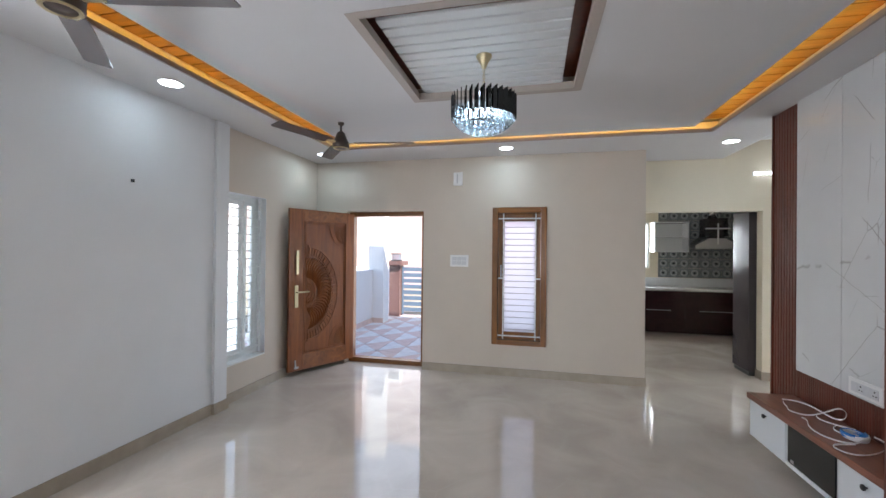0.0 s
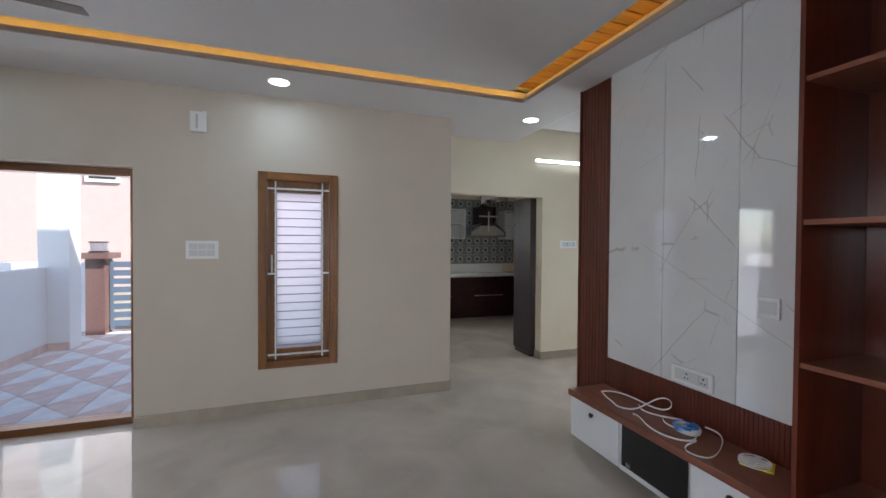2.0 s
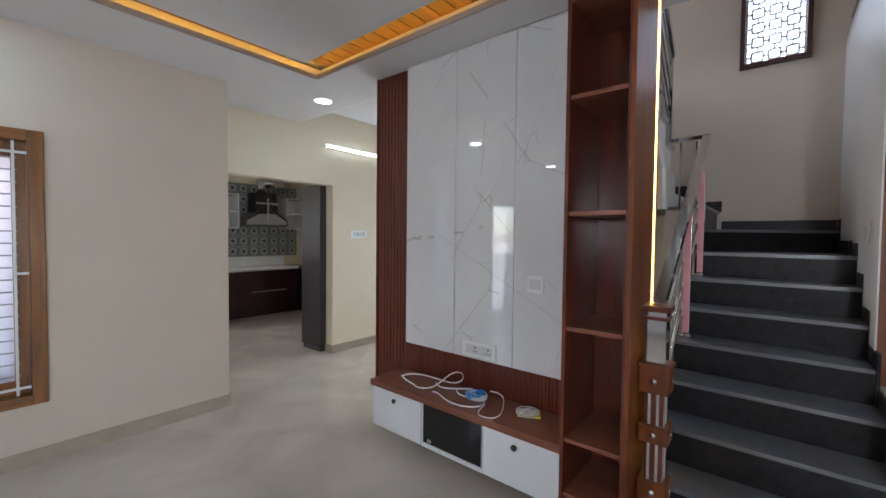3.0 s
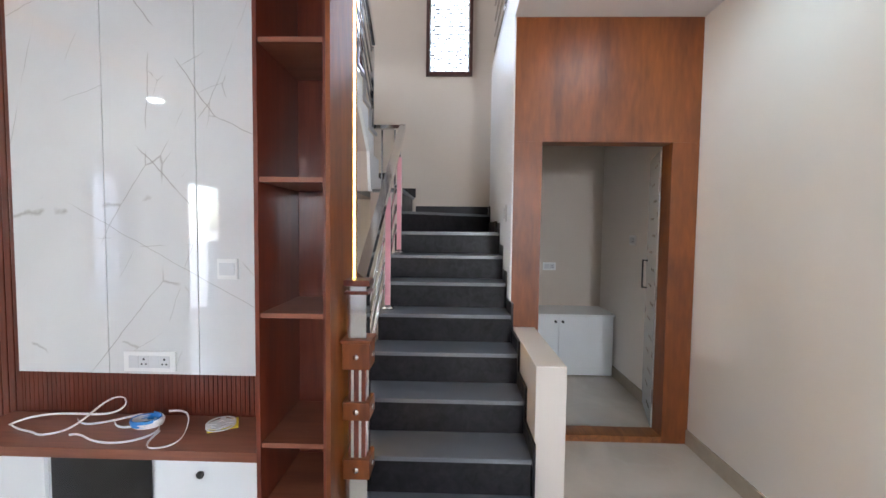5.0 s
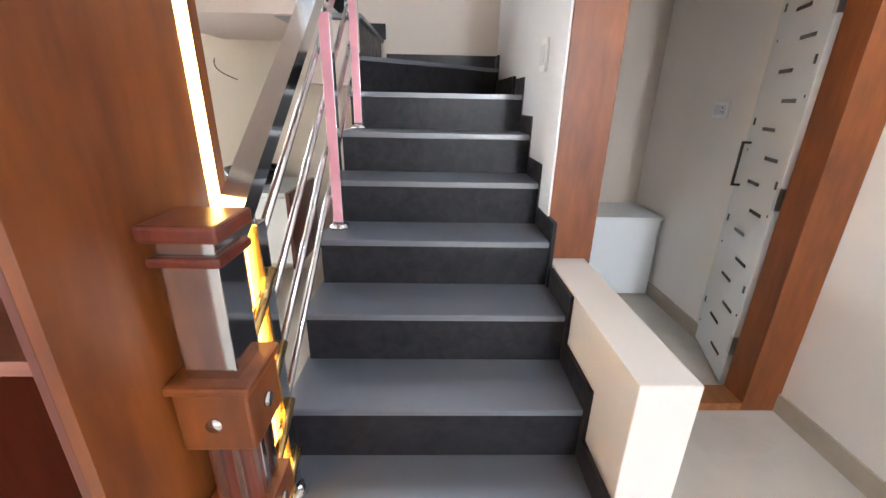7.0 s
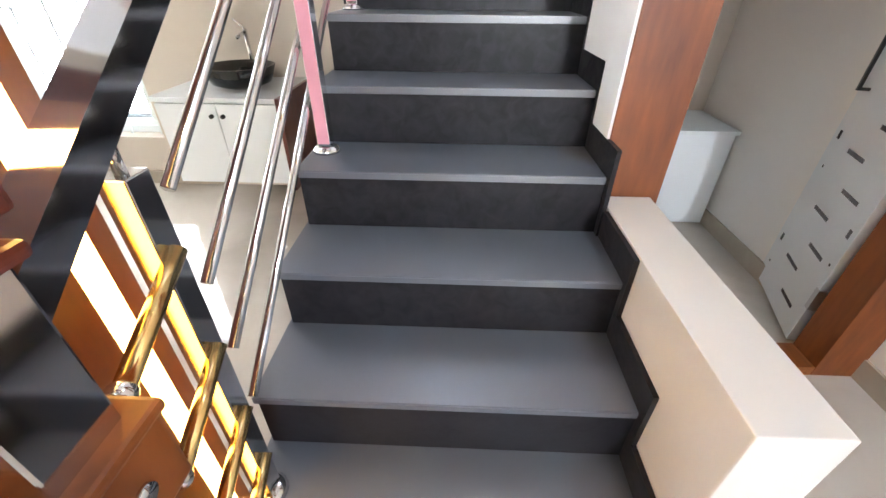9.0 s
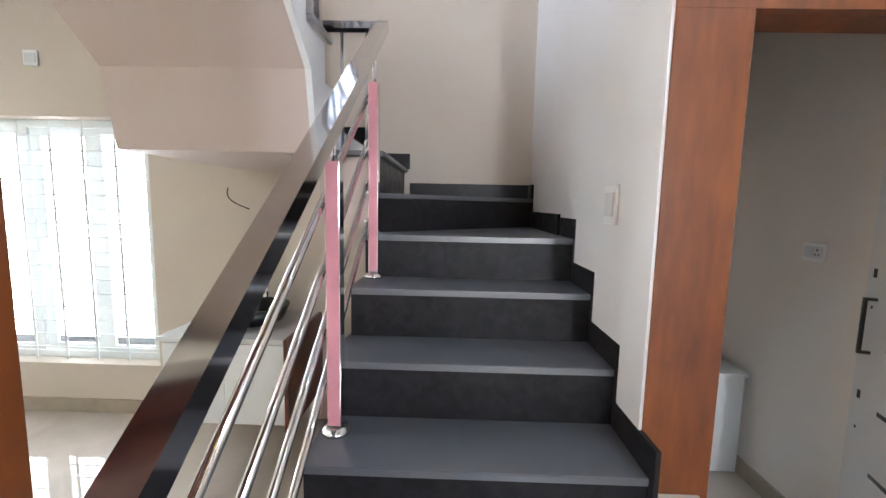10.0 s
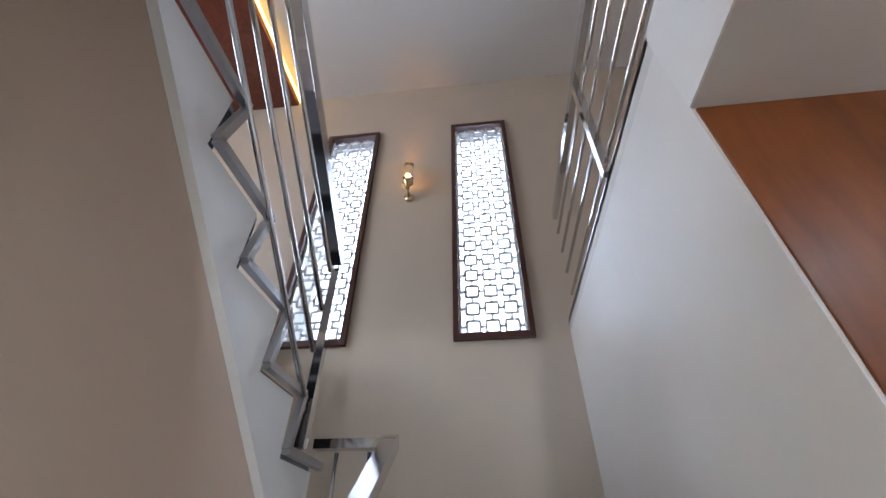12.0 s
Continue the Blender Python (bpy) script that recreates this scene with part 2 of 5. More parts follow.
TEAK_F = wood("teak_frame", (0.125, 0.043, 0.007), (0.29, 0.108, 0.018), "z", 0.42, 1.0, 0.08)
TEAK_FX = wood("teak_frame_across", (0.125, 0.043, 0.007), (0.29, 0.108, 0.018), "x", 0.42, 1.0, 0.08)
CARVED = wood("carved_teak", (0.15, 0.040, 0.009), (0.31, 0.098, 0.022), "z", 0.42, 1.0, 0.08)
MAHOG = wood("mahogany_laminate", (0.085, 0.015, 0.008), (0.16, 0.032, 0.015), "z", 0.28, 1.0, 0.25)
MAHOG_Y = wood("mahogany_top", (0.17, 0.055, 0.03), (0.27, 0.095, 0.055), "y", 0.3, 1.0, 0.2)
PORTAL = wood("portal_laminate", (0.105, 0.024, 0.005), (0.27, 0.074, 0.013), "z", 0.42, 0.8, 0.0, 5.0)
PLANK = wood("cove_plank", (0.11, 0.055, 0.016), (0.25, 0.125, 0.035), "x", 0.35)
FRAME = mat("dark_brown_frame", (0.07, 0.025, 0.02), 0.35, vary=0.2)
STEEL = mat("polished_steel", (0.68, 0.68, 0.69), 0.09, 1.0, vary=0.04, scale=12)
STEEL_D = mat("brushed_steel", (0.5, 0.5, 0.52), 0.28, 1.0, vary=0.05)
BRASS = mat("brass", (0.58, 0.48, 0.30), 0.3, 1.0, vary=0.08)
# steel tinted gold: the led strip's reflection put into the colour
LED_GOLD = mat("led_reflection_gold", (0.66, 0.46, 0.19), 0.2, 1.0, vary=0.06, scale=9)
PINK = mat("pink_film", (0.62, 0.27, 0.32), 0.35, vary=0.1, scale=9)
RIBW = mat("matt_white_panel", (0.60, 0.60, 0.61), 0.45, vary=0.01)
GLOSSW = mat("white_laminate", (0.78, 0.80, 0.82), 0.15, vary=0.01)
PLASTIC = mat("white_plastic", (0.80, 0.80, 0.80), 0.3, vary=0.01)
GANG = mat("grey_white_plastic", (0.62, 0.63, 0.65), 0.3, vary=0.01)
PVC = mat("white_frame", (0.76, 0.79, 0.79), 0.3, vary=0.02)
LATT = mat("grey_lattice_paint", (0.70, 0.72, 0.74), 0.5, vary=0.05)
BLACK = mat("black_metal", (0.015, 0.015, 0.016), 0.3, vary=0.1)
BGLASS = mat("black_glass", (0.012, 0.013, 0.014), 0.04, vary=0.05)
WENGE = mat("wenge_laminate", (0.035, 0.012, 0.014), 0.14, vary=0.15, scale=12)
GREYL = mat("dark_grey_laminate", (0.06, 0.05, 0.055), 0.16, vary=0.06)
COUNTER = mat("white_counter", (0.75, 0.77, 0.78), 0.2, vary=0.03, scale=20)
BLUE = mat("blue_tape", (0.02, 0.22, 0.62), 0.35, vary=0.05)
YELLOW = mat("yellow_card", (0.75, 0.62, 0.03), 0.4, vary=0.05)
FANMAT = mat("smoked_brown_metal", (0.10, 0.075, 0.065), 0.3, 0.6, vary=0.05)
FANB = mat("fan_blade_brown", (0.16, 0.14, 0.14), 0.25, 0.3, vary=0.05)
TILE_P = mat("salmon_paving", (0.66, 0.51, 0.46), 0.5, vary=0.12, scale=6, bump=0.3)
TILE_G = mat("pale_paving", (0.76, 0.75, 0.74), 0.5, vary=0.12, scale=6, bump=0.3)
GRANB = mat("brown_granite", (0.13, 0.075, 0.07), 0.25, vary=0.3, scale=60)
GATE = mat("blue_grey_gate_paint", (0.10, 0.14, 0.20), 0.35, vary=0.05)
EARTH = mat("ground_earth", (0.22, 0.19, 0.15), 0.9, vary=0.2, scale=2, bump=0.6, bump_scale=20)
FACADE = mat("pink_facade", (0.42, 0.32, 0.31), 0.7, vary=0.03)
LEDW = mat("led_white", (0.9, 0.9, 0.9), 0.4, emit=(0.85, 0.93, 1.0), strength=16)
TUBE = mat("tube_light", (0.9, 0.9, 0.9), 0.4, emit=(0.8, 0.92, 1.0), strength=14)
LEDO = mat("led_amber", (0.9, 0.7, 0.4), 0.4, emit=(1.0, 0.52, 0.08), strength=10)
LEDY = mat("led_warm", (0.9, 0.8, 0.6), 0.4, emit=(1.0, 0.58, 0.14), strength=8)
FLAME = mat("warm_bulb", (0.9, 0.7, 0.4), 0.4, emit=(1.0, 0.30, 0.03), strength=4)
BULB = mat("cool_bulb", (0.9, 0.9, 0.9), 0.4, emit=(0.60, 0.82, 1.0), strength=2.5)


def glass(name, color=(1, 1, 1), rough=0.0, ior=1.45):
    m = bpy.data.materials.new(name)
    m.use_nodes = True
    b = m.node_tree.nodes["Principled BSDF"]
    b.inputs["Base Color"].default_value = (*color, 1)
    b.inputs["Roughness"].default_value, b.inputs["IOR"].default_value, b.inputs["Transmission Weight"].default_value = rough, ior, 1.0
    MATS[name] = m
    return m


CRYSTAL = glass("crystal", (0.86, 0.94, 1.0), 0.02, 1.5)
CLEAR = glass("clear_glass", (0.96, 1.0, 0.98), 0.0)
FROST = glass("frosted_glass", (0.60, 0.64, 0.76), 0.45)
PALE = glass("pale_frosted_glass", (0.80, 0.84, 0.92), 0.45)
FILM = glass("plastic_wrap", (0.95, 0.97, 1.0), 0.15, 1.3)

# ---- small builders ----
ORIGIN = {}


def finish(ob, material, smooth=False):
    ob.data.materials.append(material)
    if smooth:
        for p in ob.data.polygons:
            p.use_smooth = True
    return ob


def box(bm, x0, x1, y0, y1, z0, z1, bevel=0.0, m=None):
    """Adds a box to bm, with rounded edges where bevel is given."""
    made = bmesh.ops.create_cube(bm, size=1)["verts"]
    c, s = Vector(((x0 + x1) / 2, (y0 + y1) / 2, (z0 + z1) / 2)), Vector((abs(x1 - x0), abs(y1 - y0), abs(z1 - z0)))
    for v in made:
        v.co = Vector((v.co.x * s.x, v.co.y * s.y, v.co.z * s.z)) + c
        if m:
            v.co = m @ v.co
    if bevel:
        edges = list({e for v in made for e in v.link_edges})
        bmesh.ops.bevel(bm, geom=edges, offset=min(bevel, min(s) * 0.45), segments=2, affect="EDGES", profile=0.6)
    return bm


def boxes(*rows, bevel=0.0):
    bm = bmesh.new()
    for r in rows:
        box(bm, *r, bevel=bevel)
    return bm


def rod(bm, a, b, r, sides=12, square=None):
    """A round bar, or a flat one of size square, from a to b."""
    a, b = Vector(a), Vector(b)
    way = b - a
    if square:
        made = bmesh.ops.create_cube(bm, size=1)["verts"]
        for v in made:
            v.co = Vector((v.co.x * square[0], v.co.y * square[1], v.co.z * way.length))
    else:
        made = bmesh.ops.create_cone(bm, cap_ends=True, segments=sides, radius1=r, radius2=r, depth=way.length)["verts"]
    turn = way.to_track_quat("Z", "Y").to_matrix().to_4x4()
    m = Matrix.Translation((a + b) / 2) @ turn
    for v in made:
        v.co = m @ v.co
    return bm


def lathe(bm, profile, centre, sides=24):
    """Turned shape from (radius, height) pairs."""
    rings = []
    for r, z in profile:
        rings.append([bm.verts.new((centre[0] + r * math.cos(2 * math.pi * i / sides), centre[1] + r * math.sin(2 * math.pi * i / sides), centre[2] + z)) for i in range(sides)])
    for a, b in zip(rings, rings[1:]):
        for i in range(sides):
            bm.faces.new((a[i], a[(i + 1) % sides], b[(i + 1) % sides], b[i]))
    bm.faces.new(rings[0][::-1])
    bm.faces.new(rings[-1])
    bmesh.ops.recalc_face_normals(bm, faces=bm.faces[:])
    return bm


def prism(bm, outline, axis, lo, hi):
    """Pushes a closed outline (pairs) along an axis, x, y or z."""
    def at(p, d):
        return {"x": (d, p[0], p[1]), "y": (p[0], d, p[1]), "z": (p[0], p[1], d)}[axis]
    a, b = [bm.verts.new(at(p, lo)) for p in outline], [bm.verts.new(at(p, hi)) for p in outline]
    faces = [bm.faces.new(a), bm.faces.new(b[::-1])]
    for i in range(len(outline)):
        j = (i + 1) % len(outline)
        faces.append(bm.faces.new((a[i], b[i], b[j], a[j])))
    bmesh.ops.recalc_face_normals(bm, faces=faces)
    return bm


def mesh_of(name, bm, origin=(0, 0, 0)):
    if any(origin):
        bmesh.ops.translate(bm, vec=-Vector(origin), verts=bm.verts[:])
    me = bpy.data.meshes.new(name)
    bm.to_mesh(me)
    bm.free()
    return me


def setting(name, bm, material, label="", smooth=False):
    ob = new(name, mesh_of(name, bm))
    finish(ob, material, smooth)
    return tagged(ob, label, "", "", "structure")


def thing(name, at, label, category, group=""):
    ob = new(name)
    ob.location = at
    ORIGIN[ob] = Vector(at)
    return tagged(ob, label, category, group)


def part(name, bm, material, parent, label="", smooth=False):
    """ONE mesh under a thing or a part; bm is in world places."""
    origin = ORIGIN.get(parent, Vector((0, 0, 0)))
    ob = new(name, mesh_of(name, bm, origin))
    finish(ob, material, smooth)
    ob.parent = parent
    ORIGIN[ob] = origin
    return tagged(ob, label)


def solid(name, bm, material, at, label, category, smooth=False, group=""):
    """A thing that is one mesh."""
    ob = new(name, mesh_of(name, bm, at))
    ob.location = at
    ORIGIN[ob] = Vector(at)
    finish(ob, material, smooth)
    return tagged(ob, label, category, group)


def wall_x(x0, x1, y0, y1, z0, z1, holes):
    """Wall between x0 and x1 that runs along y, with holes (y0, y1, z0, z1)."""
    bm, y = bmesh.new(), y0
    for a, b, c, d in sorted(holes):
        if a > y:
            box(bm, x0, x1, y, a, z0, z1)
        if c > z0:
            box(bm, x0, x1, a, b, z0, c)
        if d < z1:
            box(bm, x0, x1, a, b, d, z1)
        y = b
    if y < y1:
        box(bm, x0, x1, y, y1, z0, z1)
    return bm


def wall_y(y0, y1, x0, x1, z0, z1, holes):
    bm = wall_x(y0, y1, x0, x1, z0, z1, holes)
    for v in bm.verts:
        v.co.x, v.co.y = v.co.y, v.co.x
    bmesh.ops.reverse_faces(bm, faces=bm.faces[:])
    return bm


# ---- large structure ----
H, TOP, UP = 2.83, 5.97, 3.17
setting("ground", boxes((-400, 400, -400, 400, -0.6, -0.2)), EARTH, "bare brown earth")
setting("floor", boxes((-2.62, 5.3, -1.6, 6.46, -0.19, 0.0), (1.6, 5.3, 6.46, 10.6, -0.19, 0.0)), FLOOR, "polished beige tile floor")
# the opening at y 1.2 to 2.2 is unseen, added for the side fill
setting("wall_west", wall_x(-2.6, -2.37, 0.93, 4.30, 0, 3.1, [(1.2, 2.2, 0.9, 2.1)]), PAINT_W, "white painted wall")
setting("wall_pier", boxes((-2.6, -2.34, 4.30, 4.46, 0, 3.1)), PAINT_W, "white painted corner pier")
setting("wall_window_side", wall_x(-2.6, -2.41, 4.46, 6.44, 0, 3.1, [(4.52, 5.12, 0.395, 2.18)]), PAINT, "beige painted wall with a window opening")
setting("wall_north", wall_y(6.24, 6.44, -2.41, 1.94, 0, 3.1, [(-1.95, -0.815, 0, 2.14), (0.112, 0.80, 0.398, 2.163)]), PAINT, "beige painted wall with a door and a window")
setting("wall_passage", boxes((1.74, 1.94, 6.44, 6.89, 0, 3.1)), PAINT)
setting("wall_kitchen_front", wall_y(6.89, 7.03, 1.6, 5.07, 0, 3.1, [(2.0, 3.47, 0, 2.145)]), CREAM, "cream painted wall with a wide kitchen opening")
setting("wall_kitchen_west", boxes((1.42, 1.6, 6.89, 10.6, 0, 3.1)), CREAM)
setting("wall_kitchen_north", wall_y(10.4, 10.6, 1.6, 5.3, 0, 3.1, [(2.1, 3.05, 1.27, 2.25)]), CREAM)
setting("wall_kitchen_ceiling", boxes((1.42, 5.3, 6.89, 10.6, 3.1, 3.25)), CEIL)
setting("wall_east", wall_x(5.07, 5.27, 0.7, 10.4, 0, TOP, [(2.36, 2.848, 3.07, 5.23), (3.53, 4.02, 3.07, 5.23), (4.72, 6.62, 0.36, 2.08)]), PAINT, "tall beige wall with lattice windows")
setting("wall_south", wall_y(0.73, 0.93, -2.6, 5.07, 0, 3.1, [(0.25, 1.25, 0, 2.12)]), WARMW, "warm white painted wall")
# unseen room added behind the doorway, its window passes the rear fill
setting("wall_back_room", boxes((-1.2, -1.0, -1.6, 0.73, 0, 3.1), (2.2, 2.4, -1.6, 0.73, 0, 3.1)), PAINT_W)
setting("wall_back_room_south", wall_y(-1.6, -1.4, -1.0, 2.2, 0, 3.1, [(-0.2, 1.7, 0.7, 2.1)]), PAINT_W)
setting("ceiling_back_room", boxes((-1.2, 2.4, -1.6, 0.73, 3.1, 3.2)), CEIL)
setting("wall_stair", boxes((3.392, 5.07, 1.98, 2.15, 0, 3.1)), PAINT_S, "white painted stair wall")
setting("low_wall", boxes((2.60, 3.386, 1.98, 2.13, 0, 0.785), bevel=0.004), LOWP, "cream painted low wall beside the stairs")
setting("wall_television", boxes((2.76, 2.799, 3.324, 5.167, 0, 3.1)), CREAM, "painted partition wall")

# ceilings
cb = bmesh.new()
X0, X1, Y0, Y1 = -1.77, 2.385, 1.58, 5.57     # outer edge of the cove
x0, x1, y0, y1 = -1.50, 2.155, 1.83, 5.37     # inner edge of the cove
for r in ((-2.4, X0, 0.93, 6.24), (X1, 2.7, 0.93, 6.89), (X0, X1, 0.93, Y0), (X0, X1, Y1, 6.24), (1.94, X1, 6.24, 6.89)):
    box(cb, r[0], r[1], r[2], r[3], H, H + 0.03)
box(cb, 2.7, 3.02, 0.93, 3.26, H, H + 0.06)
box(cb, 2.7, 3.0, 4.12, 6.89, H, H + 0.06)
box(cb, 3.02, 3.39, 0.93, 2.15, H, H + 0.06)
RX0, RX1, RY0, RY1 = -0.335, 0.978, 2.95, 4.225
for r in ((x0, RX0, y0, y1), (RX1, x1, y0, y1), (RX0, RX1, y0, RY0), (RX0, RX1, RY1, y1)):
    box(cb, r[0], r[1], r[2], r[3], H, H + 0.05)
setting("ceiling", cb, CEIL, "white false ceiling with a lit cove")
cl = bmesh.new()
e = 0.012
for r in ((X0 - e, X0 + 0.003, Y0, Y1), (X1 - 0.003, X1 + e, Y0, Y1), (X0, X1, Y0 - e, Y0 + 0.003), (X0, X1, Y1 - 0.003, Y1 + e)):
    box(cl, r[0], r[1], r[2], r[3], H - 0.003, H + 0.033)
for r in ((RX0 - 0.003, RX0 + 0.055, RY0, RY1), (RX1 - 0.055, RX1 + 0.003, RY0, RY1), (RX0 + 0.0555, RX1 - 0.0555, RY0 - 0.003, RY0 + 0.055), (RX0 + 0.0555, RX1 - 0.0555, RY1 - 0.055, RY1 + 0.003)):
    box(cl, r[0], r[1], r[2], r[3], H - 0.004, H + 0.05)
setting("ceiling_lip", cl, TAUPE, "taupe painted edge of the cove")
# cove planks above the slot, with dark joints between them
pk = bmesh.new()
n = int((Y1 - Y0) / 0.125)
for i in range(n):
    a = Y0 + i * (Y1 - Y0) / n
    for u, v in ((X0 - 0.1, x0 + 0.04), (x1 - 0.04, X1 + 0.1)):
        box(pk, u, v, a + 0.005, a + (Y1 - Y0) / n - 0.005, H + 0.13, H + 0.145)
n = int((x1 - x0) / 0.125)
for i in range(n):
    a = x0 + i * (x1 - x0) / n
    for u, v in ((Y0 - 0.1, y0 + 0.04), (y1 - 0.04, Y1 + 0.1)):
        box(pk, a + 0.004, a + (x1 - x0) / n - 0.004, u, v, H + 0.13, H + 0.145)
setting("ceiling_planks", pk, PLANK, "amber lit wooden planks above the cove")
setting("ceiling_back", boxes((-2.4, 3.02, 0.93, 3.26, H + 0.16, UP), (-2.4, 2.7, 3.26, 4.12, H + 0.16, UP), (-2.4, 3.0, 4.12, 6.89, H + 0.16, UP), (3.0, 5.07, 4.12, 6.89, 3.05, UP), (3.02, 5.07, 0.93, 2.15, 3.1, UP), (3.39, 5.07, 0.93, 1.98, 2.6, 2.7)), CEIL, "white ceiling slab")
setting("ceiling_edge", boxes((3.02, 3.035, 2.157, 3.237, H, UP), (3.0, 3.015, 4.12, 6.89, H, 3.05)), PAINT_W)
bk = bmesh.new()
for r in ((X0 - 0.12, X0 - 0.1, Y0 - 0.1, Y1 + 0.1), (X1 + 0.1, X1 + 0.12, Y0 - 0.1, Y1 + 0.1), (X0 - 0.1, X1 + 0.1, Y0 - 0.12, Y0 - 0.1), (X0 - 0.1, X1 + 0.1, Y1 + 0.1, Y1 + 0.12)):
    box(bk, r[0], r[1], r[2], r[3], H + 0.0305, H + 0.128)
setting("ceiling_cove_back", bk, CEIL)
strip = bmesh.new()
for r in ((X0 - 0.06, X0 - 0.03, Y0, Y1), (X1 + 0.03, X1 + 0.06, Y0, Y1), (X0, X1, Y0 - 0.06, Y0 - 0.03), (X0, X1, Y1 + 0.03, Y1 + 0.06)):
    box(strip, r[0], r[1], r[2], r[3], H + 0.0315, H + 0.037)
solid("led_cove_strip", strip, LEDO, (0.32, 3.56, H + 0.06), "glowing amber led strip laid in the ceiling cove", "light")
# recess above the chandelier
setting("ceiling_recess", boxes((RX0 - 0.1, RX1 + 0.1, RY0 - 0.1, RY1 + 0.1, H + 0.15, H + 0.158)), MAHOG, "dark red wood lining of the recess")
rb = bmesh.new()
for i in range(11):
    a = 3.12 + i * 0.101
    box(rb, -0.235, 0.838, a, a + 0.082, H + 0.045, H + 0.066, bevel=0.006)
    box(rb, -0.235, 0.838, a + 0.082, a + 0.101, H + 0.063, H + 0.072)
setting("ceiling_ribbed_panel", rb, RIBW, "ribbed white panel in the ceiling recess")
setting("ceiling_recess_beam", boxes((RX0, RX1, 2.98, 3.11, H + 0.07, H + 0.1)), CEIL)

# upper storey round the stairwell
setting("ceiling_upper_panel", boxes((2.6, 5.06, 4.50, 6.6, 5.88, 5.93)), MAHOG, "dark red wood panel under the upper ceiling")
solid("led_upper_strip", boxes((2.6, 5.05, 4.455, 4.475, 5.90, 5.915)), LEDY, (4.0, 4.46, 5.9), "glowing warm led strip along the upper wood panel", "light")
setting("wall_upper_south", boxes((-2.4, 5.07, 0.73, 0.93, 3.1, TOP)), PAINT)
setting("wall_upper_west", boxes((-2.6, -2.4, 0.73, 7.0, 3.1, TOP)), PAINT)
setting("wall_upper_north", wall_y(6.89, 7.03, -2.4, 5.07, 3.1, TOP, [(1.2, 4.0, 3.8, 5.2)]), PAINT)
setting("ceiling_upper", boxes((-2.6, 5.27, 0.7, 7.03, TOP, TOP + 0.15)), CEIL, "white upper ceiling")

# skirting
sk = boxes((-2.37, -2.356, 0.93, 4.286, 0, 0.1), (-2.34, -2.326, 4.286, 4.474, 0, 0.1), (-2.356, -2.3405, 4.286, 4.2995, 0, 0.1), (-2.41, -2.396, 4.475, 6.24, 0, 0.1), (-2.396, -1.95, 6.226, 6.24, 0, 0.1),
           (-0.815, 1.94, 6.226, 6.24, 0, 0.1), (1.94, 1.954, 6.24, 6.89, 0, 0.1), (3.47, 5.07, 6.876, 6.89, 0, 0.1), (3.456, 3.47, 6.876, 7.03, 0, 0.1),
           (5.056, 5.07, 4.3, 6.876, 0, 0.1), (1.25, 3.39, 0.93, 0.944, 0, 0.1), (3.5, 5.07, 0.93, 0.944, 0, 0.1), (-2.356, 0.25, 0.93, 0.944, 0, 0.1), (5.056, 5.07, 0.944, 1.98, 0, 0.1))
tagged(setting("baseboard", sk, SKIRT, "beige tile skirting"), "beige tile skirting")

# ---- stairs ----
LV = {k: 0.155 + 0.18 * (k - 1) for k in range(1, 11)}
NX = {k: 2.82 + 0.2475 * (k - 3) for k in range(1, 10)}
YR, YL = 2.15, 3.03
stairs = thing("staircase", (2.3, 2.6, 0), "staircase of black granite treads with painted sides", "stairs")


def step(z, outline, nose, riser_h, riser):
    """A granite tread slab with its riser below the nose; riser is the (a, b) line of its face."""
    bm = prism(bmesh.new(), outline, "z", z - 0.022, z)
    bmesh.ops.bevel(bm, geom=bm.edges[:], offset=0.003, segments=2, affect="EDGES")
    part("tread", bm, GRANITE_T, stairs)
    (ax, ay), (bx, by) = riser
    n = Vector((by - ay, ax - bx)).normalized() * 0.018
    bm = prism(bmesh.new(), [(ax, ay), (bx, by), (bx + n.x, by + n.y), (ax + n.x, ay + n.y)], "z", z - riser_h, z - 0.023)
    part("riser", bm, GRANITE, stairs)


for k in range(1, 8):
    rh = LV[k] if k == 1 else 0.18
    r = 2.133 if k < 5 else YR
    step(LV[k], [(NX[k], r), (NX[k + 1] + 0.03, r), (NX[k + 1] + 0.03, YL + 0.012), (NX[k], YL + 0.012)], 0, rh - 0.001, ((NX[k] + 0.022, YL), (NX[k] + 0.022, r)))
step(LV[8], [(NX[8], YR), (5.02, YR), (4.25, 3.03), (NX[8], 3.03)], 0, 0.179, ((NX[8] + 0.022, YL), (NX[8] + 0.022, YR)))
step(LV[9], [(4.19, 3.03), (4.95, YR), (5.065, YR), (5.065, 3.03)], 0, 0.179, ((4.22, 3.02), (4.98, YR)))
step(LV[10], [(4.13, 2.965), (5.065, 2.965), (5.065, 3.4), (4.13, 3.4)], 0, 0.179, ((5.06, 2.987), (4.15, 2.987)))
# second flight, rising back towards the hall
L2 = {11: 1.93, 12: 2.095, 13: 2.26, 14: 2.424, 15: 2.597, 16: 2.771, 17: 2.945, 18: 3.12}
N2 = {11: 4.62, 12: 4.47, 13: 4.240, 14: 4.013, 15: 3.80, 16: 3.575, 17: 3.343, 18: 3.11, 19: 2.88}
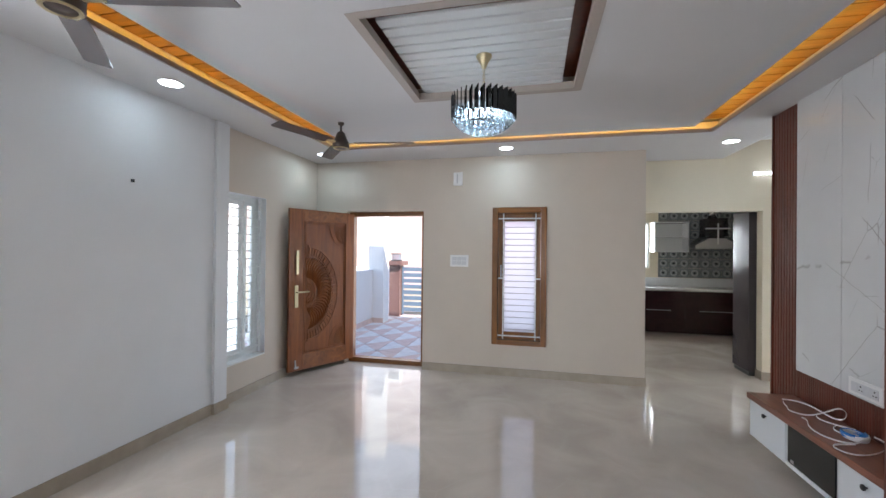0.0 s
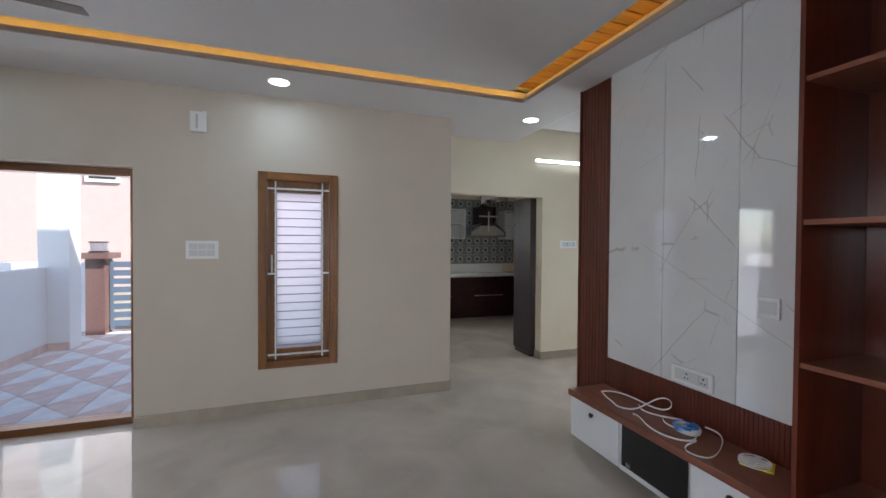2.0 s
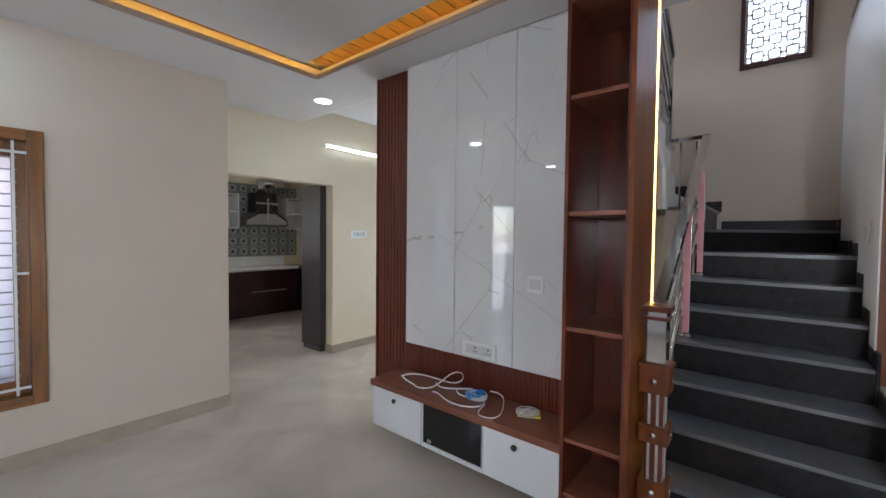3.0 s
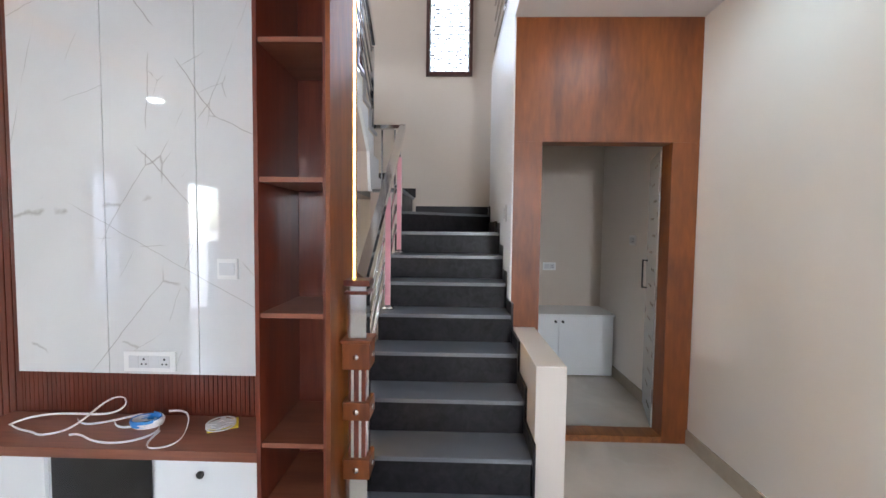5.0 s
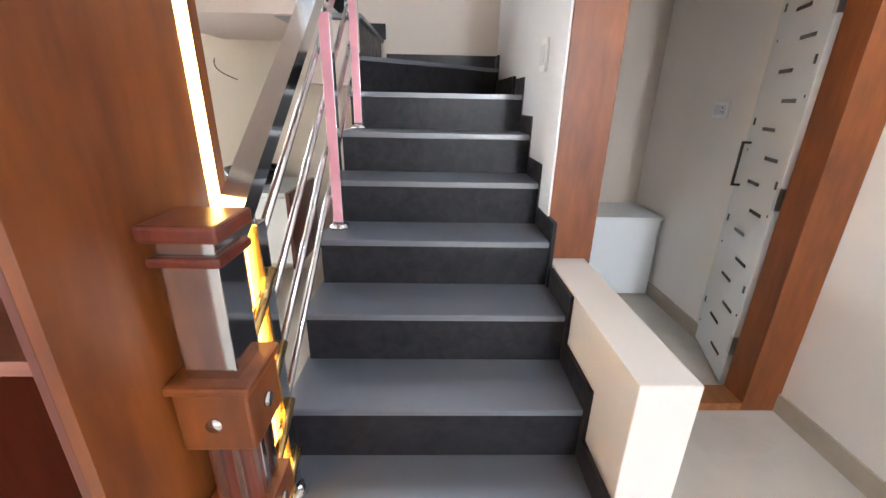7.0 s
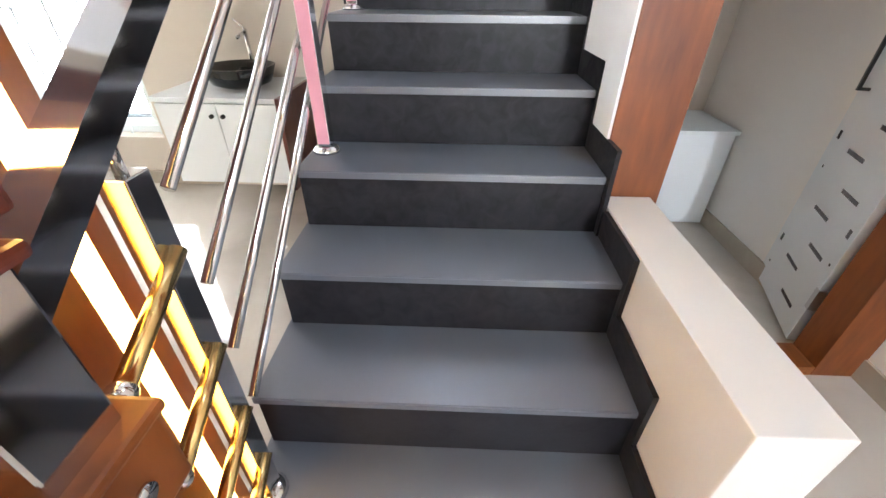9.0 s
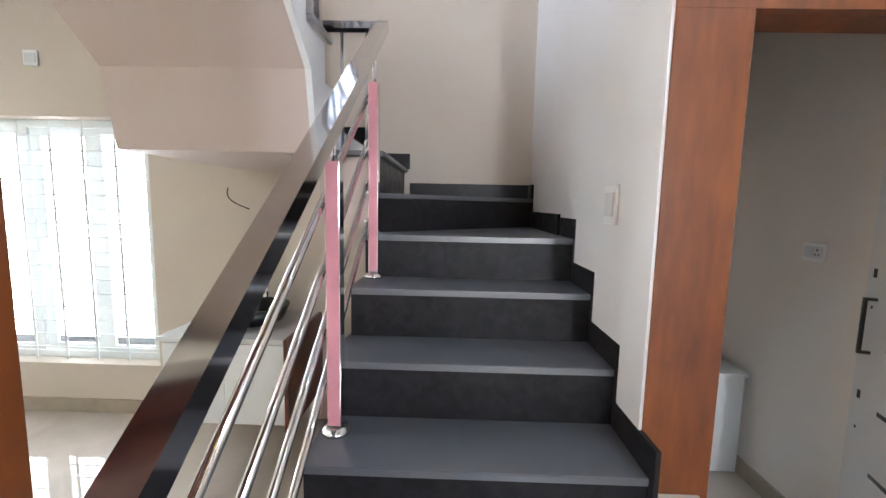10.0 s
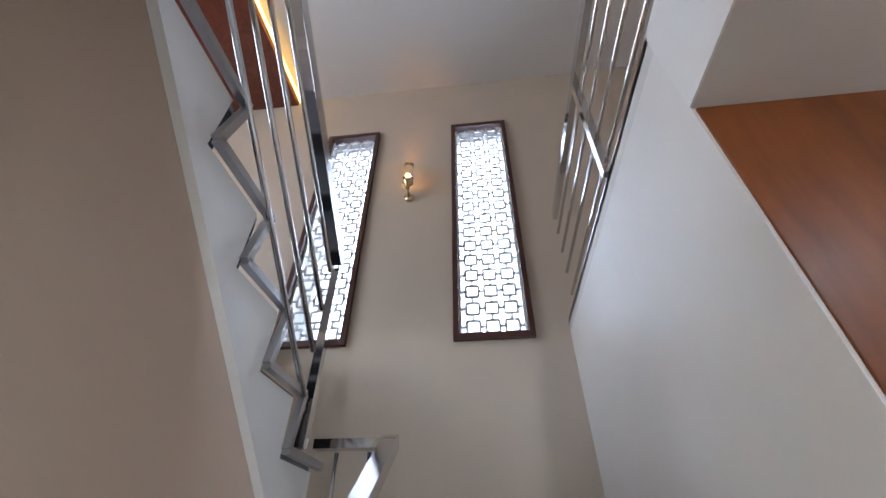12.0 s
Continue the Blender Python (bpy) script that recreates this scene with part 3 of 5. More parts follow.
for k in range(11, 18):
    zb = L2[k] - (L2[k - 1] if k > 11 else 1.775)
    back = N2[k + 1] - 0.03
    step(L2[k], [(N2[k], 3.262), (back, 3.262), (back, 4.1), (N2[k], 4.1)] if k > 11 else [(5.065, 3.262), (back, 3.262), (back, 4.1), (5.065, 4.1)], 0, zb - 0.001,
         ((N2[k] - 0.02, 3.262), (N2[k] - 0.02, 4.1)) if k > 11 else ((5.06, 3.28), (4.52, 3.28)))
# concrete bodies
b1 = prism(bmesh.new(), [(NX[1] + 0.045, 0)] + [p for k in range(1, 9) for p in ((NX[k] + 0.045, LV[k] - 0.0225), (NX[k + 1] + 0.045, LV[k] - 0.0225))] +
           [(NX[9] + 0.045, 1.05), (2.9, 0)], "y", 2.152, 3.018)
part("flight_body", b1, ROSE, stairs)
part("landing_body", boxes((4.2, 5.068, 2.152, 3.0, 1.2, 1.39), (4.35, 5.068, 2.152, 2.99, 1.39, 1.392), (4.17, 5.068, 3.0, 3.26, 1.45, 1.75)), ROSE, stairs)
side = [(4.08, 1.755), (5.068, 1.755), (5.068, 1.907), (N2[12] - 0.04, 1.907), (N2[12] - 0.04, L2[12] - 0.0225)]
for k in range(13, 18):
    side += [(N2[k] - 0.04, L2[k - 1] - 0.0225), (N2[k] - 0.04, L2[k] - 0.0225)]
side += [(N2[18] - 0.04, L2[17] - 0.0225), (N2[18] - 0.04, UP - 0.01), (2.72, UP - 0.01), (2.72, 3.15), (4.02, 2.075)]
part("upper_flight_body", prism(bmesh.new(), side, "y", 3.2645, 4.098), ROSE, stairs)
part("upper_flight_side", prism(bmesh.new(), side, "y", 3.238, 3.2635), PAINT_W, stairs, "white painted side of the upper flight")
# stepped skirting of granite along the walls
for k in range(2, 9):
    yw = 2.1315 if k < 5 else 2.138
    lo = NX[k] - 0.02
    sg = boxes((lo, NX[k + 1] - 0.02, yw, yw + 0.0125, LV[k] - 0.02, LV[k] + 0.085), (lo, lo + 0.06, yw, yw + 0.0125, LV[k] - 0.2, LV[k] - 0.02))
    part("skirting", sg, GRANITE, stairs, "black granite stepped skirting")
for r in ((NX[9] - 0.02, 5.05, 2.15, 2.164, LV[8], LV[8] + 0.10), (4.95, 5.05, 2.15, 2.164, LV[8] + 0.1005, LV[9] + 0.09), (5.052, 5.066, 2.165, 2.95, LV[9], LV[9] + 0.09), (5.052, 5.066, 2.951, 3.22, LV[10], LV[10] + 0.10), (5.052, 5.066, 3.225, 4.1, 1.93, 2.04)):
    part("skirting", boxes(r), GRANITE, stairs, "black granite stepped skirting")

# ---- stair railing ----
rail = thing("stair_railing", (2.6, 2.95, 0.155), "polished steel stair railing with square posts and round rods", "railing")
RY = 2.99


def hand(x):
    return 1.32 + 0.728 * (x - 2.813)


hb = rod(bmesh.new(), (2.51, RY + 0.002, hand(2.51) - 0.028), (4.245, RY + 0.002, hand(4.245) - 0.028), 0, square=(0.054, 0.046))
rod(hb, (4.235, RY - 0.02, 2.325), (4.235, 3.25, 2.325), 0, square=(0.05, 0.03))
part("handrail", hb, STEEL, rail)
for px, foot, top, film in ((2.702, LV[2], 1.13, False), (3.48, LV[5], 1.66, True), (4.045, LV[7], 2.03, True)):
    post = part("post", boxes((px - 0.022, px + 0.022, RY - 0.02, RY + 0.02, foot, top), bevel=0.002), STEEL, rail)
    if px < 3:
        # thin sheet added on the steel to carry the led strip's gold reflection
        part("led_reflection_face", boxes((px - 0.0235, px - 0.0223, RY - 0.019, RY + 0.0095, foot + 0.03, top - 0.002)), LED_GOLD, post, "gold led reflection laid over the steel post")
    if film:
        part("protective_film", boxes((px - 0.0235, px - 0.0223, RY - 0.018, RY + 0.018, foot + 0.03, top)), PINK, post, "pink protective film")
    part("base_flange", lathe(bmesh.new(), [(0.042, 0), (0.042, 0.008), (0.034, 0.018), (0.026, 0.022)], (px, RY, foot), 20), STEEL, post, smooth=True)
    part("stem", rod(bmesh.new(), (px, RY, top - 0.005), (px, RY, hand(px) - 0.045), 0.008), STEEL, post, smooth=True)
for d in (0.26, 0.45, 0.62, 0.78):
    bar = part("rail_rod", rod(bmesh.new(), (2.81, RY + 0.036, hand(2.81) - d), (4.09, RY + 0.036, hand(4.09) - d), 0.0115), STEEL, rail, smooth=True)
    # steel rods too, their gold stands for the same led reflection
    lower = part("short_rod", rod(bmesh.new(), (2.705, 2.962, hand(2.705) - d + 0.035), (2.53, 2.955, hand(2.705) - d - 0.05), 0.013), LED_GOLD, rail, "steel short rod with the gold led reflection in its colour", smooth=True)
    ends = bmesh.new()
    bmesh.ops.create_uvsphere(ends, u_segments=14, v_segments=8, radius=0.018, matrix=Matrix.Translation((2.53, 2.955, hand(2.705) - d - 0.05)))
    part("ball_end", ends, STEEL, lower, smooth=True)
    for x in (4.09,):
        ends = bmesh.new()
        bmesh.ops.create_uvsphere(ends, u_segments=14, v_segments=8, radius=0.016, matrix=Matrix.Translation((x, RY + 0.036, hand(x) - d)))
        part("ball_end", ends, STEEL, bar, smooth=True)
    for x in (3.48, 4.045):
        part("bracket", rod(bmesh.new(), (x, RY + 0.036, hand(x) - d), (x, RY + 0.015, hand(x) - d), 0.008), BRASS if x < 3 else STEEL, bar)
for px in (4.1, 4.17):
    part("return_rod", rod(bmesh.new(), (4.235, 3.06 + (px - 4.1) * 1.6, 1.78), (4.235, 3.06 + (px - 4.1) * 1.6, 2.30), 0.008), STEEL, rail, smooth=True)

up = thing("upper_railing", (4.0, 3.215, 2.25), "polished steel railing along the upper flight with a stepped bottom bar", "railing")
RU = 3.226
for k in range(13, 18):
    part("stepped_bar", rod(bmesh.new(), (N2[k], RU, L2[k]), (N2[k + 1] - 0.035, RU, L2[k]), 0, square=(0.022, 0.022)), STEEL_D, up)
    part("stepped_bar", rod(bmesh.new(), (N2[k + 1] - 0.035, RU, L2[k]), (N2[k + 1], RU, L2[k + 1]), 0, square=(0.022, 0.022)), STEEL_D, up)
slope = 0.795
for zz in (2.411, 2.557, 2.71, 2.873):
    part("rail_rod", rod(bmesh.new(), (3.99, RU - 0.01, zz), (2.92, RU - 0.01, zz + 1.07 * slope), 0.009), STEEL, up, smooth=True)
part("handrail", rod(bmesh.new(), (4.05, RU - 0.01, 2.955), (2.9, RU - 0.01, 2.955 + 1.15 * slope), 0, square=(0.04, 0.06)), STEEL, up)
part("post", rod(bmesh.new(), (4.065, RU, 2.28), (4.065, RU, 2.93), 0, square=(0.03, 0.03)), STEEL, up)

ur = thing("landing_railing", (4.0, 2.13, UP), "polished steel railing round the upstairs opening", "railing")
for z in (3.25, 3.406, 3.562, 3.715):
    part("rail_rod", rod(bmesh.new(), (4.885, 2.14, z), (2.9, 2.14, z), 0.009), STEEL, ur, smooth=True)
part("handrail", rod(bmesh.new(), (4.88, 2.14, 3.86), (2.9, 2.14, 3.86), 0, square=(0.03, 0.06)), STEEL, ur)
part("bottom_bar", rod(bmesh.new(), (5.06, 2.14, 3.165), (3.11, 2.14, 3.165), 0, square=(0.02, 0.03)), STEEL_D, ur)
for x in (3.9, 2.95):
    part("post", rod(bmesh.new(), (x, 2.15, 3.18), (x, 2.15, 3.84), 0, square=(0.035, 0.035)), STEEL, ur)
setting("wall_stair_top", boxes((3.39, 5.07, 2.12, 2.149, 3.1, UP - 0.02), (3.02, 3.386, 2.1505, 2.156, H - 0.001, UP)), PAINT_W)
setting("floor_upper", boxes((-2.4, 5.07, 0.93, 2.12, UP, UP + 0.004), (-2.4, 3.05, 2.12, 3.22, UP, UP + 0.004), (-2.4, 2.99, 3.22, 6.89, UP, UP + 0.004), (2.99, 5.07, 4.12, 6.89, UP, UP + 0.004)), FLOOR)

# newel at the foot
nw = thing("newel_post", (2.446, 2.952, 0), "newel post of steel and brown wood with square collars", "newel post")
NXc, NYc = 2.446, 2.952


def sq(r, z0, z1, bevel=0.003):
    return boxes((NXc - r, NXc + r, NYc - r, NYc + r, z0, z1), bevel=bevel)


part("base_block", sq(0.048, 0.155 if NXc > NX[1] else 0.0, 0.335), STEEL, nw)
part("steel_block", sq(0.041, 0.955, 1.19), STEEL, nw, "polished steel block")
for i, (r, a, b) in enumerate(((0.057, 1.19, 1.216), (0.053, 1.152, 1.168), (0.067, 0.94, 0.957), (0.06, 0.825, 0.94), (0.06, 0.60, 0.68), (0.06, 0.335, 0.425))):
    part("collar", sq(r, a, b, 0.006), PORTAL if i > 1 else MAHOG, nw, "brown wood collar")
part("core", sq(0.038, 0.425, 0.825), MAHOG, nw)
for z0, z1 in ((0.425, 0.60), (0.68, 0.825)):
    for a in (-0.016, 0.018):
        for rot in (0, 1):
            x, y = (NXc - 0.042, NYc + a) if rot == 0 else (NXc + a, NYc - 0.042)
            part("steel_bar", boxes((x - 0.006, x + 0.006, y - 0.006, y + 0.006, z0, z1)), STEEL, nw)
for z in (0.882, 0.64, 0.38):
    part("disc", rod(bmesh.new(), (NXc - 0.066, NYc, z), (NXc - 0.058, NYc, z), 0.013, 16), STEEL, nw, smooth=True)
    part("disc", rod(bmesh.new(), (NXc, NYc - 0.066, z), (NXc, NYc - 0.058, z), 0.013, 16), STEEL, nw, smooth=True)

# ---- television wall ----
tv = thing("feature_wall_cladding", (2.74, 4.2, 0.4), "veined white marble cladding in a fluted dark red wood surround", "wall panel")
part("backboard", boxes((2.735, 2.76, 3.33, 5.167, 0.30, H)), MAHOG, tv)
for i, (a, b) in enumerate(((3.325, 3.843), (3.847, 4.323), (4.327, 4.81))):
    part("marble_slab", boxes((2.705, 2.733, a, b, 0.668, H - 0.002), bevel=0.0015), MARBLE, tv)
for i in range(62):
    y = 3.33 + i * 0.0242
    part("slat", boxes((2.727, 2.7345, y, y + 0.0222, 0.45, 0.664), bevel=0.003), MAHOG, tv)
for i in range(9):
    y = 4.818 + i * 0.0387
    part("tall_slat", boxes((2.724, 2.7345, y, y + 0.0337, 0.30, H - 0.002), bevel=0.004), MAHOG, tv)
part("edge_strip", boxes((2.715, 2.80, 5.168, 5.186, 0.0, H)), MAHOG, tv)


def socket(name, at, w, h, normal, gangs, label, two=False):
    """A wall plate with its gangs; normal: the axis that it faces, -x, +x, -y or +y."""
    s = thing(name, at, label, "socket")
    rot = {"-x": 90, "+y": 180, "+x": -90, "-y": 0}[normal]
    m = Matrix.Translation(at) @ pose(0, 0, 0, 0, 0, rot) @ Matrix.Translation(-Vector(at))
    if normal == "-x":
        m = Matrix.Translation(at) @ pose(0, 0, 0, 0, 0, -90) @ Matrix.Translation(-Vector(at))
    if normal == "+x":
        m = Matrix.Translation(at) @ pose(0, 0, 0, 0, 0, 90) @ Matrix.Translation(-Vector(at))
    x, y, z = at

    def put(nm, bm, mt, parent):
        bmesh.ops.transform(bm, matrix=m, verts=bm.verts[:])
        return part(nm, bm, mt, parent)
    put("plate", boxes((x - w / 2, x + w / 2, y - 0.012, y, z - h / 2, z + h / 2), bevel=0.003), PLASTIC, s)
    rows = 2 if two else 1
    for r in range(rows):
        for g in range(gangs):
            cx = x - w * 0.4 + w * 0.8 * (g + 0.5) / gangs
            cz = z + (h * 0.36 * (r - 0.5) if two else 0)
            gw, gh = w * 0.8 / gangs * 0.94, h * (0.32 if two else 0.6)
            gang = put("rocker" if (g + r) % 2 == 0 or two else "outlet", boxes((cx - gw / 2, cx + gw / 2, y - 0.016, y - 0.0125, cz - gh / 2, cz + gh / 2), bevel=0.001), GANG, s)
            if not two and g % 2 == 1:
                hb = bmesh.new()
                for dx, dz, rr in ((0, 0.22, 0.1), (-0.17, -0.18, 0.08), (0.17, -0.18, 0.08)):
                    rod(hb, (cx + dx * gh, y - 0.0166, cz + dz * gh), (cx + dx * gh, y - 0.0155, cz + dz * gh), rr * gh, 10)
                put("pin_hole", hb, BLACK, gang)
    return s


socket("socket", (2.703, 4.10, 0.737), 0.272, 0.105, "-x", 4, "white wall socket plate with four gangs on the marble")
socket("socket", (2.703, 3.685, 1.224), 0.105, 0.105, "-x", 1, "single white wall socket on the marble")
socket("switchboard", (-0.32, 6.238, 1.467), 0.245, 0.155, "-y", 3, "white six gang switchboard beside the front door", True)
socket("switchboard", (3.88, 6.888, 1.53), 0.26, 0.10, "-y", 4, "white switchboard beside the kitchen opening")
socket("switch", (3.66, 2.152, 1.56), 0.085, 0.125, "+y", 1, "white light switch on the stair wall")

con = thing("television_console", (2.55, 4.07, 0.1), "floating console with white drawers and a dark red wood top", "cabinet")
part("top", boxes((2.385, 2.72, 3.33, 4.865, 0.40, 0.445), bevel=0.004), MAHOG_Y, con, "pale reddish wood top")
part("body", boxes((2.42, 2.72, 3.34, 4.845, 0.105, 0.395)), GLOSSW, con)
for a, b in ((4.37, 4.845), (3.335, 3.86)):
    d = part("drawer_front", boxes((2.40, 2.418, a, b, 0.105, 0.397), bevel=0.002), GLOSSW, con)
    cy = (a + b) / 2 + (0.0 if a > 4 else 0.045)
    kb = lathe(bmesh.new(), [(0.006, -0.001), (0.006, 0.012), (0.017, 0.016), (0.017, 0.024), (0.010, 0.028)], (0, 0, 0), 16)
    bmesh.ops.transform(kb, matrix=Matrix.Translation((2.40, cy, 0.342)) @ pose(0, 0, 0, 0, -90, 0), verts=kb.verts[:])
    part("knob", kb, BLACK, d, "black knob", True)
g = part("glass_front", boxes((2.402, 2.410, 3.88, 4.34, 0.135, 0.395)), BGLASS, con, "black glass front")
part("glass_rail", boxes((2.398, 2.418, 3.865, 4.355, 0.105, 0.132)), PVC, con)
part("hinge_clip", boxes((2.396, 2.402, 4.27, 4.30, 0.145, 0.165)), STEEL_D, con)

sh = thing("shelf_column", (2.5, 3.17, 0), "tall open shelf column of dark red wood laminate", "shelf")
part("side", boxes((2.25, 2.76, 3.306, 3.323, 0.0, H)), MAHOG, sh)
part("side", boxes((2.25, 2.610, 3.02, 3.038, 0.0, H)), PORTAL, sh, "glossy reddish wood side beside the led strip")
part("side_end", boxes((2.650, 2.68, 3.02, 3.038, 0.0, H)), PORTAL, sh)
part("side_inner", boxes((2.25, 2.68, 3.0385, 3.05, 0.0, H)), MAHOG, sh)
part("back", boxes((2.66, 2.68, 3.052, 3.304, 0.0, H)), MAHOG, sh)
for z in (0.0, 0.28, 0.545, 1.077, 1.618, 2.155, 2.6):
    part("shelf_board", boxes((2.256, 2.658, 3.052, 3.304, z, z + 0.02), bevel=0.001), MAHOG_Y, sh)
solid("led_strip", boxes((2.6115, 2.6485, 3.019, 3.035, 0.0, H - 0.02)), LEDY, (2.636, 3.03, 0), "glowing warm led strip set in the wood beside the stairs", "light")

# tape coils on the console
Z = 0.446


def curve(name, points, w, h, material, at, label, category):
    cu = bpy.data.curves.new(name, "CURVE")
    cu.dimensions, cu.resolution_u = "3D", 6
    sp = cu.splines.new("NURBS")
    sp.points.add(len(points) - 1)
    for p, q in zip(sp.points, points):
        p.co = (*(Vector(q) - Vector(at)), 1)
    sp.use_endpoint_u, sp.order_u = True, 4
    cu.extrude, cu.bevel_depth = w, h
    tmp = bpy.data.objects.new(name, cu)
    me = bpy.data.meshes.new_from_object(tmp)
    bpy.data.objects.remove(tmp)
    ob = new(name, me)
    ob.location = at
    me.materials.clear()
    finish(ob, material, True)
    return tagged(ob, label, category)


def flat(points):
    return [(x, y, Z + 0.008 + (p[0] if p else 0)) for x, y, *p in points]


for loop in ([(2.56, 4.70), (2.51, 4.61), (2.51, 4.53), (2.46, 4.47), (2.50, 4.39), (2.58, 4.38), (2.66, 4.33, 0.07), (2.66, 4.26, 0.11), (2.66, 4.20, 0.11), (2.66, 4.20, 0.06), (2.66, 4.27, 0.02), (2.66, 4.37, 0.01), (2.66, 4.54, 0.02), (2.65, 4.71), (2.56, 4.71)],
             [(2.63, 4.43), (2.57, 4.36), (2.59, 4.27), (2.66, 4.17, 0.01), (2.66, 4.12, 0.02)],
             [(2.48, 4.33), (2.50, 4.30), (2.45, 4.22), (2.42, 4.13), (2.42, 4.04), (2.46, 3.97), (2.52, 3.94), (2.59, 3.97), (2.61, 4.01), (2.59, 4.05)],
             [(2.66, 3.98, 0.04), (2.66, 3.90, 0.05), (2.66, 3.87, 0.02), (2.56, 3.82), (2.46, 3.78), (2.40, 3.80), (2.38, 3.87), (2.41, 3.91), (2.47, 3.93), (2.54, 3.94)],
             [(2.62, 4.23), (2.56, 4.18), (2.54, 4.12), (2.59, 4.08)]):
    curve("led_tape", flat(loop), 0.0035, 0.0018, PLASTIC, (loop[0][0], loop[0][1], Z), "loose white led tape lying in loops on the console", "tape")
ring = [(2.61 + 0.055 * math.cos(a * 0.7) * (1 + a * 0.004), 4.06 + 0.07 * math.sin(a * 0.7) * (1 + a * 0.004), Z + 0.008 + 0.001 * a) for a in range(28)]
curve("tape_coil", ring, 0.005, 0.003, BLUE, (2.575, 4.01, Z), "coil of blue backed led tape on the console", "tape")
curve("tape_coil", [(p[0] + 0.004, p[1] - 0.006, p[2] * 1.0 - 0.006) for p in ring], 0.006, 0.004, PLASTIC, (2.58, 4.0, Z), "coil of white led tape under the blue one", "tape")
cardm = pose(2.615, 3.67, 0, 0, 0, 28) @ pose(-2.615, -3.67, 0)
bm = boxes((2.565, 2.675, 3.605, 3.74, Z, Z + 0.006))
bmesh.ops.transform(bm, matrix=cardm, verts=bm.verts[:])
solid("card", bm, YELLOW, (2.615, 3.67, Z), "yellow and black packaging card on the console", "card")
reel = thing("tape_reel", (2.608, 3.68, Z + 0.007), "white plastic tape reel lying on a yellow card", "tape reel")
for i, z in enumerate((0.007, 0.019)):
    rl = bmesh.new()
    c = (2.608, 3.68, Z + z)
    for rr in ((0.060, 0.068), (0.018, 0.026)):
        ring_pts = [[rl.verts.new((c[0] + r * math.cos(2 * math.pi * j / 40), c[1] + r * math.sin(2 * math.pi * j / 40), c[2] + dz)) for j in range(40)] for r, dz in ((rr[0], 0), (rr[1], 0), (rr[1], 0.003), (rr[0], 0.003))]
        for a, b in zip(ring_pts, ring_pts[1:] + ring_pts[:1]):
            for j in range(40):
                rl.faces.new((a[j], a[(j + 1) % 40], b[(j + 1) % 40], b[j]))
    for j in range(4):
        a = j * math.pi / 2 + 0.3
        box(rl, 0.02, 0.064, -0.012, 0.012, 0, 0.003, m=Matrix.Translation(c) @ Matrix.Rotation(a, 4, "Z"))
    bmesh.ops.recalc_face_normals(rl, faces=rl.faces[:])
    part("flange", rl, PLASTIC, reel)
part("hub", lathe(bmesh.new(), [(0.045, 0.0), (0.045, 0.009)], (2.608, 3.68, Z + 0.0105), 32), PLASTIC, reel)

# ---- front door ----
dframe = setting("door_1", boxes((-0.872, -0.817, 6.36, 6.47, 0, 2.138), (-1.948, -1.89, 6.36, 6.47, 0, 2.138), bevel=0.004), TEAK_F, "teak frame of the front door")
part("door_head", boxes((-1.888, -0.874, 6.36, 6.47, 2.075, 2.137), bevel=0.003), TEAK_FX, dframe)
part("door_sill", boxes((-1.888, -0.874, 6.36, 6.48, 0.0, 0.06), bevel=0.003), TEAK_FX, dframe)
hinge, free = Vector((-1.885, 6.345, 0)), Vector((-2.335, 5.46, 0))
ang = math.atan2(free.y - hinge.y, free.x - hinge.x)
DM = Matrix.Translation(hinge) @ Matrix.Rotation(ang, 4, "Z")     # local x runs from hinge to free edge, y is the thickness
W = (free - hinge).length
leaf = thing("front_door", (hinge.x, hinge.y, 0.05), "carved teak front door standing open", "door")


def dpart(name, bm, material, parent, label="", smooth=False):
    bmesh.ops.transform(bm, matrix=DM, verts=bm.verts[:])
    return part(name, bm, material, parent, label, smooth)


F = 0.018    # face that looks into the hall lies at local y = F
dpart("stile", boxes((0, 0.13, -0.018, F, 0.06, 2.11), bevel=0.003), TEAK, leaf)
dpart("stile", boxes((W - 0.20, W, -0.018, F, 0.06, 2.11), bevel=0.003), TEAK, leaf)
dpart("rail", boxes((0.13, W - 0.20, -0.018, F, 0.06, 0.25), bevel=0.002), TEAK_X, leaf)
dpart("rail", boxes((0.13, W - 0.20, -0.018, F, 1.97, 2.11), bevel=0.002), TEAK_X, leaf)
PX0, PX1, PZ0, PZ1 = 0.13, W - 0.20, 0.25, 1.97
dpart("panel", boxes((PX0, PX1, -0.010, 0.006, PZ0, PZ1)), CARVED, leaf, "carved panel")
mo = bmesh.new()
for d, h in ((0.0, F + 0.006), (0.028, 0.016)):
    a, b, c, e2 = PX0 + d, PX1 - d, PZ0 + d, PZ1 - d
    t = 0.018 if d == 0 else 0.010
    for r in ((a, a + t, c, e2), (b - t, b, c, e2), (a, b, c, c + t), (a, b, e2 - t, e2)):
        box(mo, r[0], r[1], 0.004, h, r[2], r[3], bevel=0.003)
dpart("moulding", mo, TEAK, leaf)
# the half sun: its centre lies on the panel's edge near the handle
cx, cz = PX1 - 0.045, 1.03


